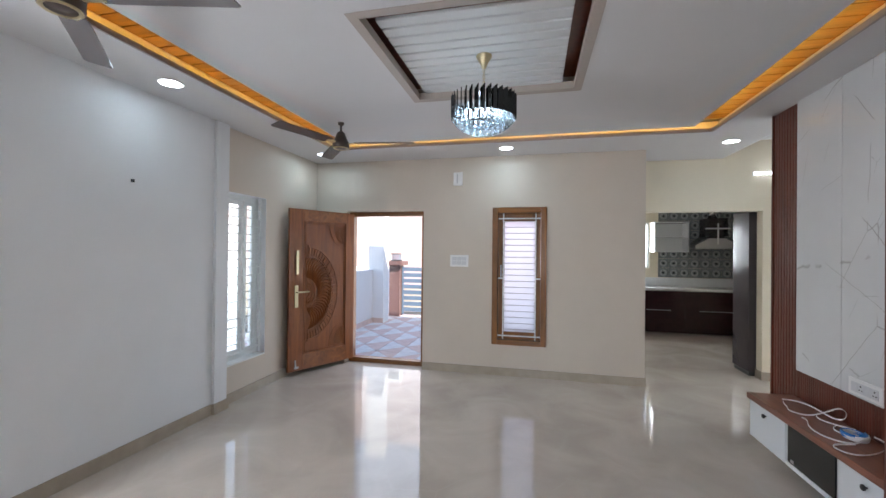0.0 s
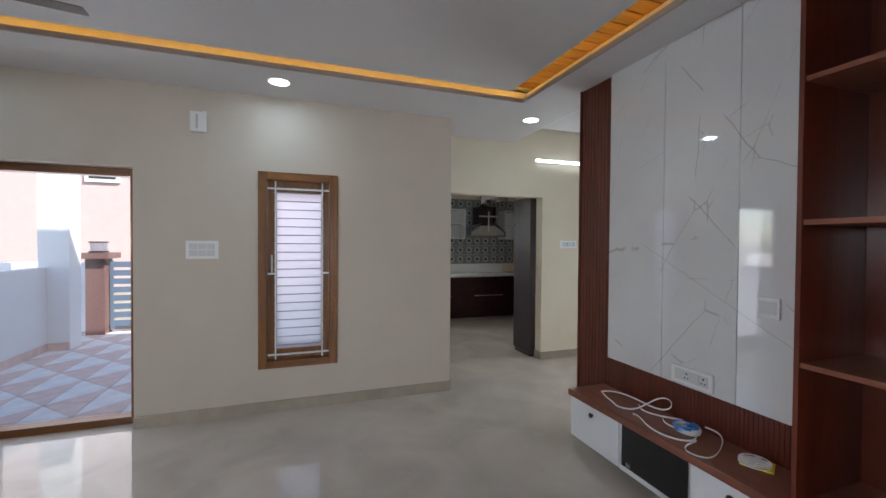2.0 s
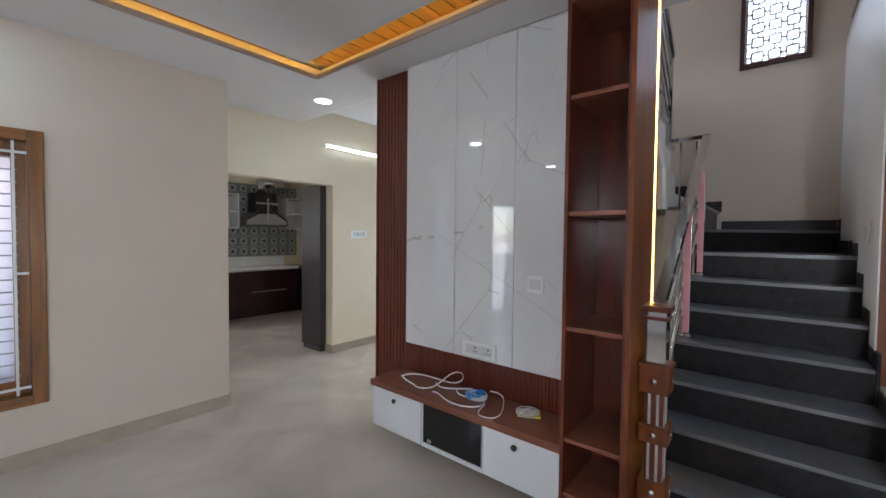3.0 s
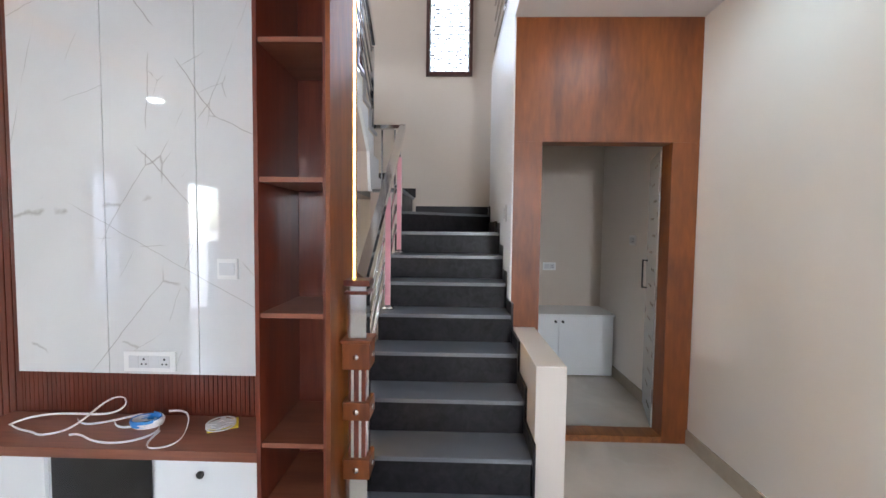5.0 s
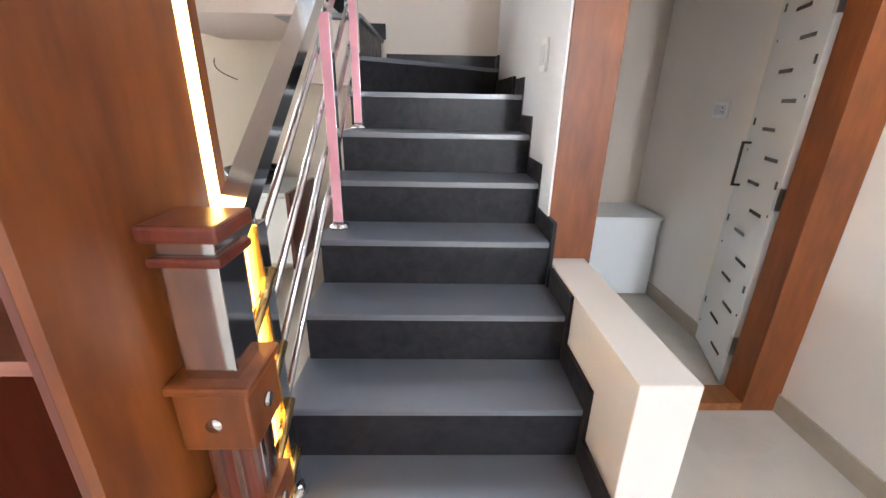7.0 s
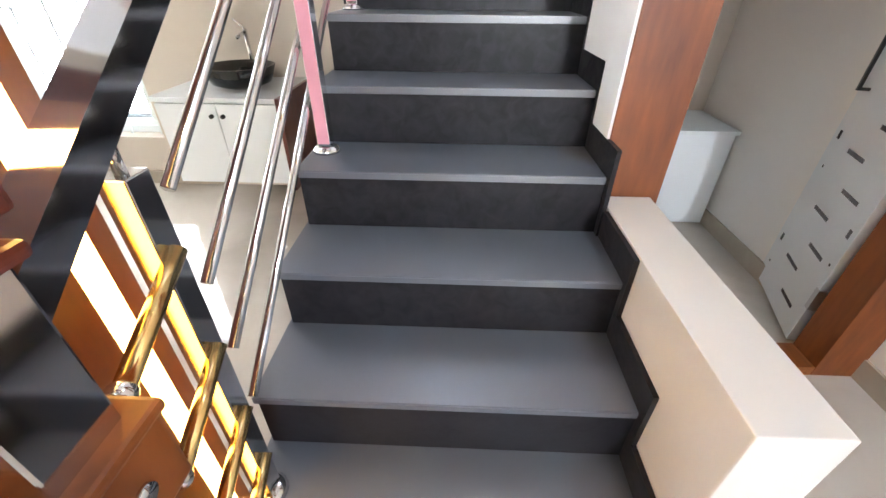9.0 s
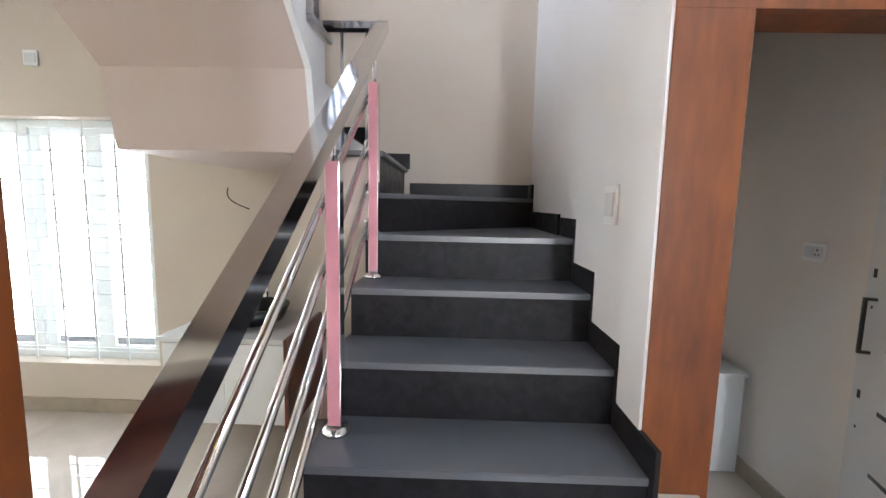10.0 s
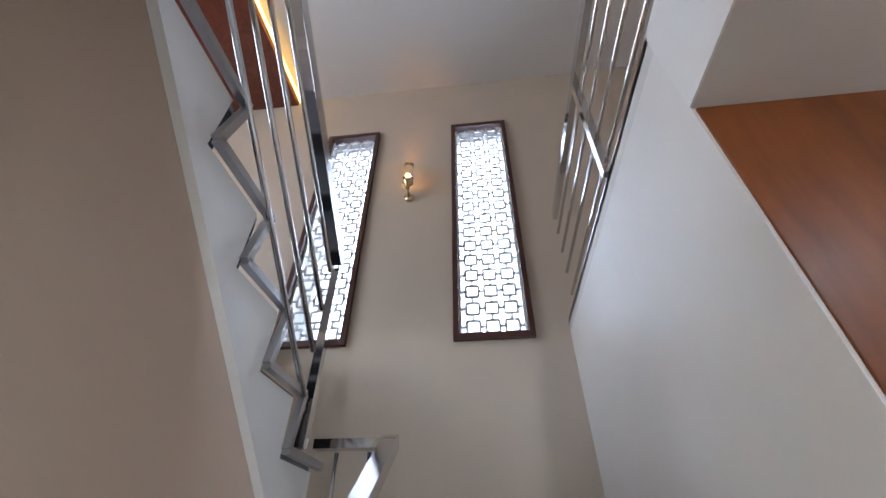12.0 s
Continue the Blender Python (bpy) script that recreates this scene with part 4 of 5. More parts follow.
def arc(bm, r0, r1, a0, a1, h0, h1, n=3):
    """A raised piece of a ring between two angles; 0 points at the hinge, 90 up."""
    pts = []
    for i in range(n + 1):
        a = radians(a0 + (a1 - a0) * i / n)
        pts.append((cx - r1 * math.cos(a) * 0.92, cz + r1 * math.sin(a) * 1.18))
    for i in range(n, -1, -1):
        a = radians(a0 + (a1 - a0) * i / n)
        pts.append((cx - r0 * math.cos(a) * 0.92, cz + r0 * math.sin(a) * 1.18))
    pts = [(min(p[0], PX1 - 0.04), p[1]) for p in pts]
    prism(bm, pts, "y", h0, h1)


sun = bmesh.new()
for r0, r1, h in ((0.505, 0.53, 0.020), (0.40, 0.415, 0.024), (0.132, 0.145, 0.024), (0.085, 0.095, 0.022), (0.04, 0.06, 0.022)):
    for i in range(24):
        arc(sun, r0, r1, -88 + i * 7.33, -88 + (i + 1) * 7.33, 0.005, h, 1)
for i in range(32):      # blocks of the outer band
    a = -87 + i * 5.45
    arc(sun, 0.425, 0.50, a, a + 4.0, 0.005, 0.016 + 0.007 * (i % 2), 1)
for i in range(40):      # beads inside the band and round the hub
    a = radians(-86 + i * 4.4)
    for r in (0.39, 0.155):
        px, pz = cx - r * math.cos(a) * 0.92, cz + r * math.sin(a) * 1.18
        box(sun, px - 0.006, px + 0.006, 0.005, 0.022, pz - 0.006, pz + 0.006, bevel=0.003)
dpart("sun_ring", sun, CARVED, leaf, "carved ring of the half sun")
ray = bmesh.new()
for i in range(26):      # curling rays
    a0 = -85 + i * 6.8
    prev = None
    for j in range(7):
        f = j / 6
        r = 0.165 + 0.22 * f
        a = radians(a0 + 12 * math.sin(f * math.pi * 0.9))
        wv = 0.005 + 0.015 * math.sin(f * math.pi * 0.7 + 0.1)
        p = Vector((cx - r * math.cos(a) * 0.92, 0, cz + r * math.sin(a) * 1.18))
        nrm = Vector((math.sin(a), 0, math.cos(a)))
        cur = [ray.verts.new(p - nrm * wv + Vector((0, 0.005, 0))), ray.verts.new(p + Vector((0, 0.027, 0))), ray.verts.new(p + nrm * wv + Vector((0, 0.005, 0)))]
        if prev:
            ray.faces.new((prev[0], prev[1], cur[1], cur[0]))
            ray.faces.new((prev[1], prev[2], cur[2], cur[1]))
        prev = cur
for i in range(14):
    a0 = radians(-84 + i * 12.6)
    p0 = Vector((cx - 0.06 * math.cos(a0), 0, cz + 0.06 * 1.18 * math.sin(a0)))
    p1 = Vector((cx - 0.125 * math.cos(a0) * 0.92, 0, cz + 0.125 * 1.18 * math.sin(a0)))
    s = Vector((math.sin(a0), 0, math.cos(a0))) * 0.012
    v = [ray.verts.new(q) for q in (p0 + Vector((0, 0.006, 0)), (p0 + p1) / 2 + s + Vector((0, 0.006, 0)), p1 + Vector((0, 0.006, 0)), (p0 + p1) / 2 - s + Vector((0, 0.006, 0)), (p0 + p1) / 2 + Vector((0, 0.026, 0)))]
    for q in range(4):
        ray.faces.new((v[q], v[(q + 1) % 4], v[4]))
bmesh.ops.recalc_face_normals(ray, faces=ray.faces[:])
dpart("sun_ray", ray, CARVED, leaf, "carved curling rays")
fan_c = bmesh.new()
for zc, up_ in ((PZ1 - 0.045, -1), (PZ0 + 0.045, 1)):
    hx = PX0 + 0.045
    for i in range(9):
        a = radians(4 + i * 10)
        p = (hx + 0.03 * math.cos(a), zc + up_ * 0.04 * math.sin(a))
        L_ = 0.13 + 0.07 * math.sin(a)
        q = (hx + L_ * math.cos(a), zc + up_ * L_ * math.sin(a) * 1.2)
        w = 0.006
        prism(fan_c, [(p[0] - w * 0.4, p[1]), (p[0] + w * 0.4, p[1]), (q[0] + w, q[1]), (q[0] - w, q[1] + w * up_)], "y", 0.005, 0.020)
    for i in range(10):
        a, b = radians(i * 9), radians((i + 1) * 9)
        prism(fan_c, [(hx + r * math.cos(t), zc + up_ * r * 1.3 * math.sin(t)) for r, t in ((0.215, a), (0.228, a), (0.228, b), (0.215, b))], "y", 0.005, 0.012)
dpart("corner_fan", fan_c, CARVED, leaf, "carved corner fans")
dpart("pull_handle", boxes((W - 0.115, W - 0.08, F + 0.02, F + 0.034, 1.28, 1.58), (W - 0.105, W - 0.09, F, F + 0.02, 1.31, 1.33), (W - 0.105, W - 0.09, F, F + 0.02, 1.53, 1.55), bevel=0.004), BRASS, leaf, "brass pull handle")
lk = dpart("lock_plate", boxes((W - 0.125, W - 0.075, F, F + 0.012, 0.86, 1.14), bevel=0.006), BRASS, leaf, "brass lock plate")
dpart("lever", boxes((W - 0.26, W - 0.09, F + 0.035, F + 0.05, 1.045, 1.065), (W - 0.11, W - 0.09, F + 0.01, F + 0.05, 1.045, 1.065), bevel=0.004), BRASS, lk, "lever handle")
dpart("door_stopper", boxes((W - 0.10, W - 0.085, F, F + 0.02, 0.10, 0.20), (W - 0.14, W - 0.08, F, F + 0.012, 0.09, 0.115), bevel=0.003), STEEL_D, leaf, "steel door stopper")

# ---- windows ----
w1 = setting("window_1", boxes((0.113, 0.185, 6.215, 6.36, 0.399, 2.162), (0.724, 0.796, 6.215, 6.36, 0.399, 2.162), bevel=0.004), TEAK_F, "teak window with a barred frosted pane")
part("window_head", boxes((0.187, 0.722, 6.215, 6.36, 2.092, 2.162), bevel=0.003), TEAK_FX, w1)
part("window_sill", boxes((0.187, 0.722, 6.215, 6.36, 0.399, 0.464), bevel=0.003), TEAK_FX, w1)
sa = part("sash", boxes((0.188, 0.262, 6.29, 6.33, 0.466, 2.090), (0.652, 0.721, 6.29, 6.33, 0.466, 2.090), (0.262, 0.652, 6.29, 6.33, 0.466, 0.556), (0.262, 0.652, 6.29, 6.33, 1.985, 2.090), bevel=0.003), TEAK_F, w1)
part("pane", boxes((0.262, 0.652, 6.305, 6.311, 0.556, 1.985)), FROST, w1).visible_shadow = False
gr = bmesh.new()
for i in range(19):
    z = 0.556 + (i + 0.5) * 1.429 / 18.5
    rod(gr, (0.24, 6.262, z), (0.675, 6.262, z), 0.0045, 8)
part("grille", gr, STEEL_D, w1)
gb = bmesh.new()
for z in (0.512, 1.25, 2.02):
    for a, b in (((0.187, 0.262), (0.652, 0.722)) if z == 1.25 else ((0.187, 0.722),)):
        box(gb, a, b, 6.252, 6.262, z - 0.008, z + 0.008)
for x in (0.255, 0.66):
    box(gb, x - 0.007, x + 0.007, 6.250, 6.262, 0.466, 2.090)
part("grille_frame", gb, PVC, w1)
part("latch", boxes((0.215, 0.23, 6.28, 6.292, 1.26, 1.42), bevel=0.003), STEEL_D, w1)


def pvc_window(name, x, ys, z0, z1, sash, bars, inward, label):
    """Sliding window of white profiles behind a grille of horizontal bars, in a wall that runs along y."""
    w = setting(name, boxes((x - 0.03, x + 0.03, ys[0], ys[0] + 0.05, z0, z1), (x - 0.03, x + 0.03, ys[1] - 0.05, ys[1], z0, z1), (x - 0.03, x + 0.03, ys[0] + 0.05, ys[1] - 0.05, z0, z0 + 0.05),
                            (x - 0.03, x + 0.03, ys[0] + 0.05, ys[1] - 0.05, z1 - 0.05, z1), bevel=0.003), PVC, label)
    n = len(sash) - 1
    SW = 0.07 if n > 2 else 0.045
    for i in range(n):
        a, b = sash[i], sash[i + 1]
        s = x + (0.012 if i % 2 else -0.012)
        part("sash", boxes((s - 0.011, s + 0.011, a, a + SW, z0 + 0.05, z1 - 0.05), (s - 0.011, s + 0.011, b - SW, b, z0 + 0.05, z1 - 0.05),
                           (s - 0.011, s + 0.011, a + SW, b - SW, z0 + 0.05, z0 + 0.095), (s - 0.011, s + 0.011, a + SW, b - SW, z1 - 0.095, z1 - 0.05)), PVC, w)
        part("pane", boxes((s - 0.003, s + 0.003, a + SW, b - SW, z0 + 0.095, z1 - 0.095)), CLEAR, w).visible_shadow = False
    g = bmesh.new()
    xb = x + inward * 0.09
    m = int((z1 - z0) / bars)
    for i in range(1, m):
        rod(g, (xb, ys[0] + 0.01, z0 + i * bars), (xb, ys[1] - 0.01, z0 + i * bars), 0.006, 8)
    k = 3 if ys[1] - ys[0] < 1 else 9
    for i in range(k):
        y = ys[0] + 0.04 + (ys[1] - ys[0] - 0.08) * i / (k - 1)
        if 0 < i < k - 1 and k == 3:
            continue
        box(g, xb - 0.003, xb + 0.003, y - 0.009, y + 0.009, z0 + 0.01, z1 - 0.01)
    part("grille", g, PVC, w)
    return w


pvc_window("window_2", -2.54, (4.522, 5.118), 0.397, 2.178, (4.57, 4.89, 5.07), 0.0905, 1, "white sliding window with horizontal bars")
setting("window_reveal", boxes((-2.598, -2.407, 5.1185, 5.1215, 0.398, 2.18), (-2.598, -2.407, 4.521, 5.118, 2.1785, 2.1815)), PAINT_W)
setting("window_sill_west", boxes((-2.6, -2.402, 4.521, 5.119, 0.38, 0.396)), PVC)
pvc_window("window_3", 5.21, (4.722, 6.618), 0.362, 2.078, (4.77, 5.21, 5.67, 6.12, 6.57), 0.10, -1, "wide white sliding window with horizontal bars")
kw = setting("window_4", boxes((2.1, 2.14, 10.45, 10.5, 1.27, 2.25), (3.01, 3.05, 10.45, 10.5, 1.27, 2.25), (2.14, 3.01, 10.45, 10.5, 1.27, 1.31), (2.14, 3.01, 10.45, 10.5, 2.21, 2.25)), PVC, "white kitchen window with bars")
g = bmesh.new()
for i in range(1, 12):
    rod(g, (2.1, 10.42, 1.27 + i * 0.082), (3.05, 10.42, 1.27 + i * 0.082), 0.005, 8)
part("grille", g, PVC, kw)
part("pane", boxes((2.14, 3.01, 10.47, 10.476, 1.31, 2.21)), CLEAR, kw).visible_shadow = False


def jali(name, ya, yb):
    z0, z1 = 3.07, 5.23
    w = setting(name, boxes((5.035, 5.12, ya, ya + 0.035, z0, z1), (5.035, 5.12, yb - 0.035, yb, z0, z1), (5.035, 5.12, ya + 0.035, yb - 0.035, z0, z0 + 0.04), (5.035, 5.12, ya + 0.035, yb - 0.035, z1 - 0.04, z1), bevel=0.003), FRAME, "dark wood window with a white square lattice")
    part("pane", boxes((5.135, 5.139, ya, yb, z0, z1)), PALE, w).visible_shadow = False
    part("inner_frame", boxes((5.085, 5.11, ya + 0.036, ya + 0.05, z0 + 0.04, z1 - 0.04), (5.085, 5.11, yb - 0.05, yb - 0.036, z0 + 0.04, z1 - 0.04)), PVC, w)
    g = bmesh.new()
    xa, xb, t = 5.09, 5.10, 0.0075
    a, b = ya + 0.05, yb - 0.05
    p = (b - a) / 3.0 * 0.93
    off = (b - a - 2 * p) / 2
    rows = int((z1 - z0 - 0.1) / p)
    q = (z1 - z0 - 0.08) / rows
    s = p * 0.34
    for i in range(rows):
        zc = z0 + 0.04 + q * (i + 0.5)
        for j in range(3):
            yc = a + off + j * p
            box(g, xa, xb, yc - s, yc + s, zc - s - t, zc - s + t)
            box(g, xa, xb, yc - s, yc + s, zc + s - t, zc + s + t)
            box(g, xa, xb, yc - s - t, yc - s + t, zc - s, zc + s)
            box(g, xa, xb, yc + s - t, yc + s + t, zc - s, zc + s)
            box(g, xa, xb, yc - t, yc + t, zc + s, zc + q - s)
            box(g, xa, xb, yc + s if j < 2 else yc + s, yc + p - s if j < 2 else b, zc - t, zc + t)
            if j == 0:
                box(g, xa, xb, a, yc - s, zc - t, zc + t)
    part("lattice", g, LATT, w)["kind"] = "stuff"


jali("window_5", 2.357, 2.851)
jali("window_6", 3.528, 4.022)

# ---- small store room behind the wooden portal ----
pt = setting("door_2", boxes((3.387, 3.52, 1.955, 2.1420, 0, 2.025), (3.387, 3.52, 0.932, 1.105, 0, 2.025), bevel=0.002), PORTAL, "reddish wood portal")
part("door_head", boxes((3.387, 3.42, 0.932, 2.1420, 2.0252, H - 0.002), (3.42, 3.52, 0.932, 2.1420, 2.0252, 2.06), bevel=0.002), PORTAL, pt)
part("door_sill", boxes((3.387, 3.52, 1.107, 1.953, 0.0, 0.045), bevel=0.002), TEAK_X, pt)
setting("wall_portal", boxes((3.42, 3.52, 0.93, 1.98, 2.06, 3.1)), PAINT)
setting("wall_store_north", boxes((3.52, 4.6, 1.96, 1.98, 0, 2.6)), PAINT)
cab = thing("low_cabinet", (4.8, 1.4, 0), "white two door low cabinet in the small room", "cabinet")
part("body", boxes((4.64, 5.055, 0.95, 1.95, 0.012, 0.60)), GLOSSW, cab)
part("top", boxes((4.60, 5.068, 0.946, 1.955, 0.60, 0.622), bevel=0.002), COUNTER, cab)
for a, b, ky in ((0.955, 1.483, 1.45), (1.487, 1.95, 1.52)):
    d = part("door", boxes((4.62, 4.638, a, b, 0.012, 0.596), bevel=0.002), GLOSSW, cab)
    part("knob", rod(bmesh.new(), (4.602, ky, 0.545), (4.62, ky, 0.545), 0.013, 14), BLACK, d, "black knob", True)
ld = thing("store_door", (3.56, 1.09, 0.02), "white panel door with a pattern of short slots, standing open", "door")
SM = Matrix.Translation((3.568, 1.092, 0)) @ Matrix.Rotation(radians(-18.5), 4, "Z")


def sp_(name, bm, material, parent, label=""):
    bmesh.ops.transform(bm, matrix=SM, verts=bm.verts[:])
    return part(name, bm, material, parent, label)


sp_("leaf", boxes((0, 0.515, -0.034, 0, 0.02, 2.015), bevel=0.002), GLOSSW, ld)
slots = bmesh.new()
for i in range(15):
    z, x = 0.12 + i * 0.128, 0.21 if i % 2 else 0.095
    box(slots, x, x + 0.135, 0.0, 0.0015, z, z + 0.017)
    u = 0.455 if i % 4 < 2 else 0.03
    w, h = (0.02, 0.036) if i % 2 else (0.010, 0.012)
    box(slots, u, u + w, 0.0, 0.0015, z + 0.02, z + 0.02 + h)
sp_("slot", slots, GREYL, ld, "dark short slots")
sp_("pull_handle", boxes((0.43, 0.442, 0.0, 0.04, 0.98, 0.992), (0.43, 0.442, 0.0, 0.04, 1.20, 1.212), (0.43, 0.442, 0.03, 0.042, 0.98, 1.212)), BLACK, ld, "black pull handle")
for z in (0.2, 0.95, 1.72):
    sp_("hinge", boxes((-0.008, 0.02, -0.036, 0.003, z, z + 0.1)), STEEL_D, ld)
socket("switch", (4.30, 0.932, 1.36), 0.12, 0.09, "+y", 2, "white switch in the small room")
socket("socket", (5.068, 1.49, 1.05), 0.14, 0.085, "-x", 2, "white socket in the small room")

# ---- kitchen ----
kc = thing("kitchen_cabinet", (3.2, 10.1, 0), "glossy dark brown kitchen base cabinet", "cabinet")
part("body", boxes((1.65, 4.7, 9.83, 10.38, 0.02, 0.86)), WENGE, kc)
for a, b in ((1.65, 2.6), (2.604, 3.55), (3.554, 4.7)):
    d = part("drawer_front", boxes((a, b, 9.81, 9.829, 0.03, 0.86), bevel=0.002), WENGE, kc)
    part("handle", boxes((a + 0.25, b - 0.25, 9.785, 9.795, 0.46, 0.472), (a + 0.27, a + 0.28, 9.795, 9.81, 0.46, 0.472), (b - 0.28, b - 0.27, 9.795, 9.81, 0.46, 0.472)), STEEL_D, d, "steel bar handle")
    part("top_strip", boxes((a, b, 9.80, 9.81, 0.845, 0.86)), STEEL_D, d)
solid("worktop", boxes((1.61, 4.72, 9.79, 10.38, 0.862, 0.90), (1.61, 4.72, 10.37, 10.398, 0.90, 1.08), bevel=0.003), COUNTER, (3.2, 10.1, 0.86), "white kitchen worktop with a low upstand", "worktop")
kc2 = thing("kitchen_side_cabinet", (4.9, 9.6, 0), "glossy dark brown kitchen side cabinet", "cabinet")
part("body", boxes((4.72, 5.06, 8.4, 10.38, 0.02, 0.90)), WENGE, kc2)
tall = thing("tall_cabinet", (3.6, 7.25, 0), "tall glossy dark grey cabinet beside the kitchen opening", "cabinet")
part("body", boxes((3.385, 3.98, 7.04, 7.47, 0.06, 2.16), bevel=0.003), GREYL, tall)
part("plinth", boxes((3.40, 3.96, 7.06, 7.45, 0.0, 0.06)), BLACK, tall)


def wall_shelf(x0, x1, z0, z1):
    s = thing("wall_shelf", ((x0 + x1) / 2, 10.2, z0), "open white two tier wall shelf in the kitchen", "shelf")
    part("frame", boxes((x0, x0 + 0.02, 10.06, 10.39, z0, z1), (x1 - 0.02, x1, 10.06, 10.39, z0, z1), (x0 + 0.02, x1 - 0.02, 10.06, 10.39, z0, z0 + 0.02), (x0 + 0.02, x1 - 0.02, 10.06, 10.39, z1 - 0.02, z1)), GLOSSW, s)
    part("shelf_board", boxes((x0 + 0.02, x1 - 0.02, 10.07, 10.38, (z0 + z1) / 2 - 0.01, (z0 + z1) / 2 + 0.01)), GLOSSW, s)
    part("back", boxes((x0 + 0.02, x1 - 0.02, 10.385, 10.392, z0 + 0.02, z1 - 0.02)), GLOSSW, s)


wall_shelf(3.06, 3.70, 1.62, 2.24)
wall_shelf(4.62, 5.0, 1.62, 2.24)
hood = thing("cooker_hood", (4.15, 10.15, 1.68), "kitchen extractor hood wrapped in clear plastic", "cooker hood")
part("canopy", prism(bmesh.new(), [(3.78, 1.70), (4.55, 1.70), (4.55, 1.76), (4.32, 1.90), (4.02, 1.90), (3.78, 1.76)], "y", 9.95, 10.39), STEEL_D, hood)
part("chimney", boxes((4.02, 4.32, 10.1, 10.39, 1.90, 2.3)), GREYL, hood)
part("duct", rod(bmesh.new(), (4.17, 10.2, 2.3), (4.17, 10.2, 2.55), 0.08, 20), STEEL, hood, "ribbed foil duct", True)
part("duct", rod(bmesh.new(), (4.17, 10.2, 2.5), (4.75, 10.25, 2.5), 0.08, 20), STEEL, hood, "", True)
part("tape_cross", boxes((3.95, 4.40, 9.94, 9.945, 2.08, 2.11), (4.16, 4.19, 9.94, 9.945, 1.78, 2.2)), PLASTIC, hood, "strips of packing tape")
part("wrap", prism(bmesh.new(), [(3.76, 1.68), (4.57, 1.68), (4.56, 1.78), (4.34, 1.95), (4.34, 2.3), (4.0, 2.3), (4.0, 1.95), (3.77, 1.78)], "y", 9.93, 10.395), FILM, hood)

# ---- dining corner under the upper flight ----
van = thing("wash_stand", (4.8, 3.9, 0.28), "floating white wash stand cabinet with a stone top", "wash stand")
part("body", boxes((4.50, 5.06, 3.575, 4.26, 0.29, 0.76)), GLOSSW, van)
for a, b, ky in ((3.575, 3.915, 3.885), (3.919, 4.26, 3.95)):
    d = part("door", boxes((4.48, 4.498, a, b, 0.29, 0.755), bevel=0.002), GLOSSW, van)
    part("knob", rod(bmesh.new(), (4.465, ky, 0.69), (4.48, ky, 0.69), 0.012, 12), BLACK, d, "black knob", True)
part("side_panel", boxes((4.47, 5.06, 3.55, 3.573, 0.25, 0.79)), MAHOG, van, "dark red side panel")
part("top", boxes((4.47, 5.06, 3.575, 4.28, 0.765, 0.79), bevel=0.002), COUNTER, van)
bowl = solid("wash_basin", lathe(bmesh.new(), [(0.10, 0), (0.17, 0.03), (0.205, 0.12), (0.195, 0.12), (0.16, 0.04), (0.02, 0.025)], (4.76, 3.87, 0.791), 32), BGLASS, (4.76, 3.87, 0.791), "glossy black round wash basin", "basin", True)
tap = thing("tap", (5.0, 3.9, 0.79), "tall chrome basin tap", "tap")
part("stem", rod(bmesh.new(), (5.0, 3.9, 0.79), (5.0, 3.9, 1.08), 0.013), STEEL, tap, "", True)
part("spout", rod(bmesh.new(), (5.0, 3.9, 1.06), (4.88, 3.9, 1.04), 0.010), STEEL, tap, "", True)
part("lever", rod(bmesh.new(), (5.0, 3.9, 1.08), (5.0, 3.96, 1.13), 0.006), STEEL, tap, "", True)
socket("switch", (5.068, 5.46, 2.45), 0.10, 0.10, "-x", 1, "white wall box above the dining window")
curve("wire", [(5.066, 4.18, 1.63), (5.03, 4.19, 1.56), (5.0, 4.12, 1.53), (5.03, 4.02, 1.49)], 0.0, 0.004, BLACK, (5.05, 4.1, 1.55), "loose black wire end sticking out of the wall", "wire")

# ---- lamps and fans ----
for x, y in ((-2.02, 3.49), (-2.03, 5.75), (0.305, 5.84), (2.735, 6.0), (-2.02, 1.3), (0.28, 1.25), (2.6, 1.5)):
    d = thing("downlight", (x, y, H), "round recessed ceiling downlight, lit", "ceiling light", "ceiling downlights")
    part("rim", lathe(bmesh.new(), [(0.088, 0.0), (0.088, -0.004), (0.078, -0.006), (0.076, -0.003)], (x, y, H), 32), PLASTIC, d, "", True)
    part("diffuser", lathe(bmesh.new(), [(0.076, -0.002), (0.076, -0.005)], (x, y, H - 0.0015), 32), LEDW, d)
    lamp("downlight_glow", "AREA", Matrix.Translation((x, y, H - 0.012)), 1.3 if x < -2 and y < 4 else 3.6, (0.56, 0.83, 1.0), size=(0.12, 0.12))
tl = thing("tube_light", (3.78, 6.86, 2.62), "lit linear tube light on the cream wall", "wall light")
part("batten", boxes((3.35, 4.25, 6.865, 6.889, 2.60, 2.64)), PLASTIC, tl)
part("tube", boxes((3.36, 4.24, 6.845, 6.865, 2.605, 2.635), bevel=0.005), TUBE, tl)
bell = thing("door_chime", (-0.385, 6.23, 2.53), "white door chime box on the wall", "door chime")
part("box", boxes((-0.405, -0.285, 6.205, 6.239, 2.46, 2.63), bevel=0.006), PLASTIC, bell)
part("slot", boxes((-0.36, -0.345, 6.202, 6.2045, 2.485, 2.605)), STEEL_D, bell)
part("lid", boxes((-0.31, -0.28, 6.195, 6.2045, 2.485, 2.635), bevel=0.003), PLASTIC, bell)
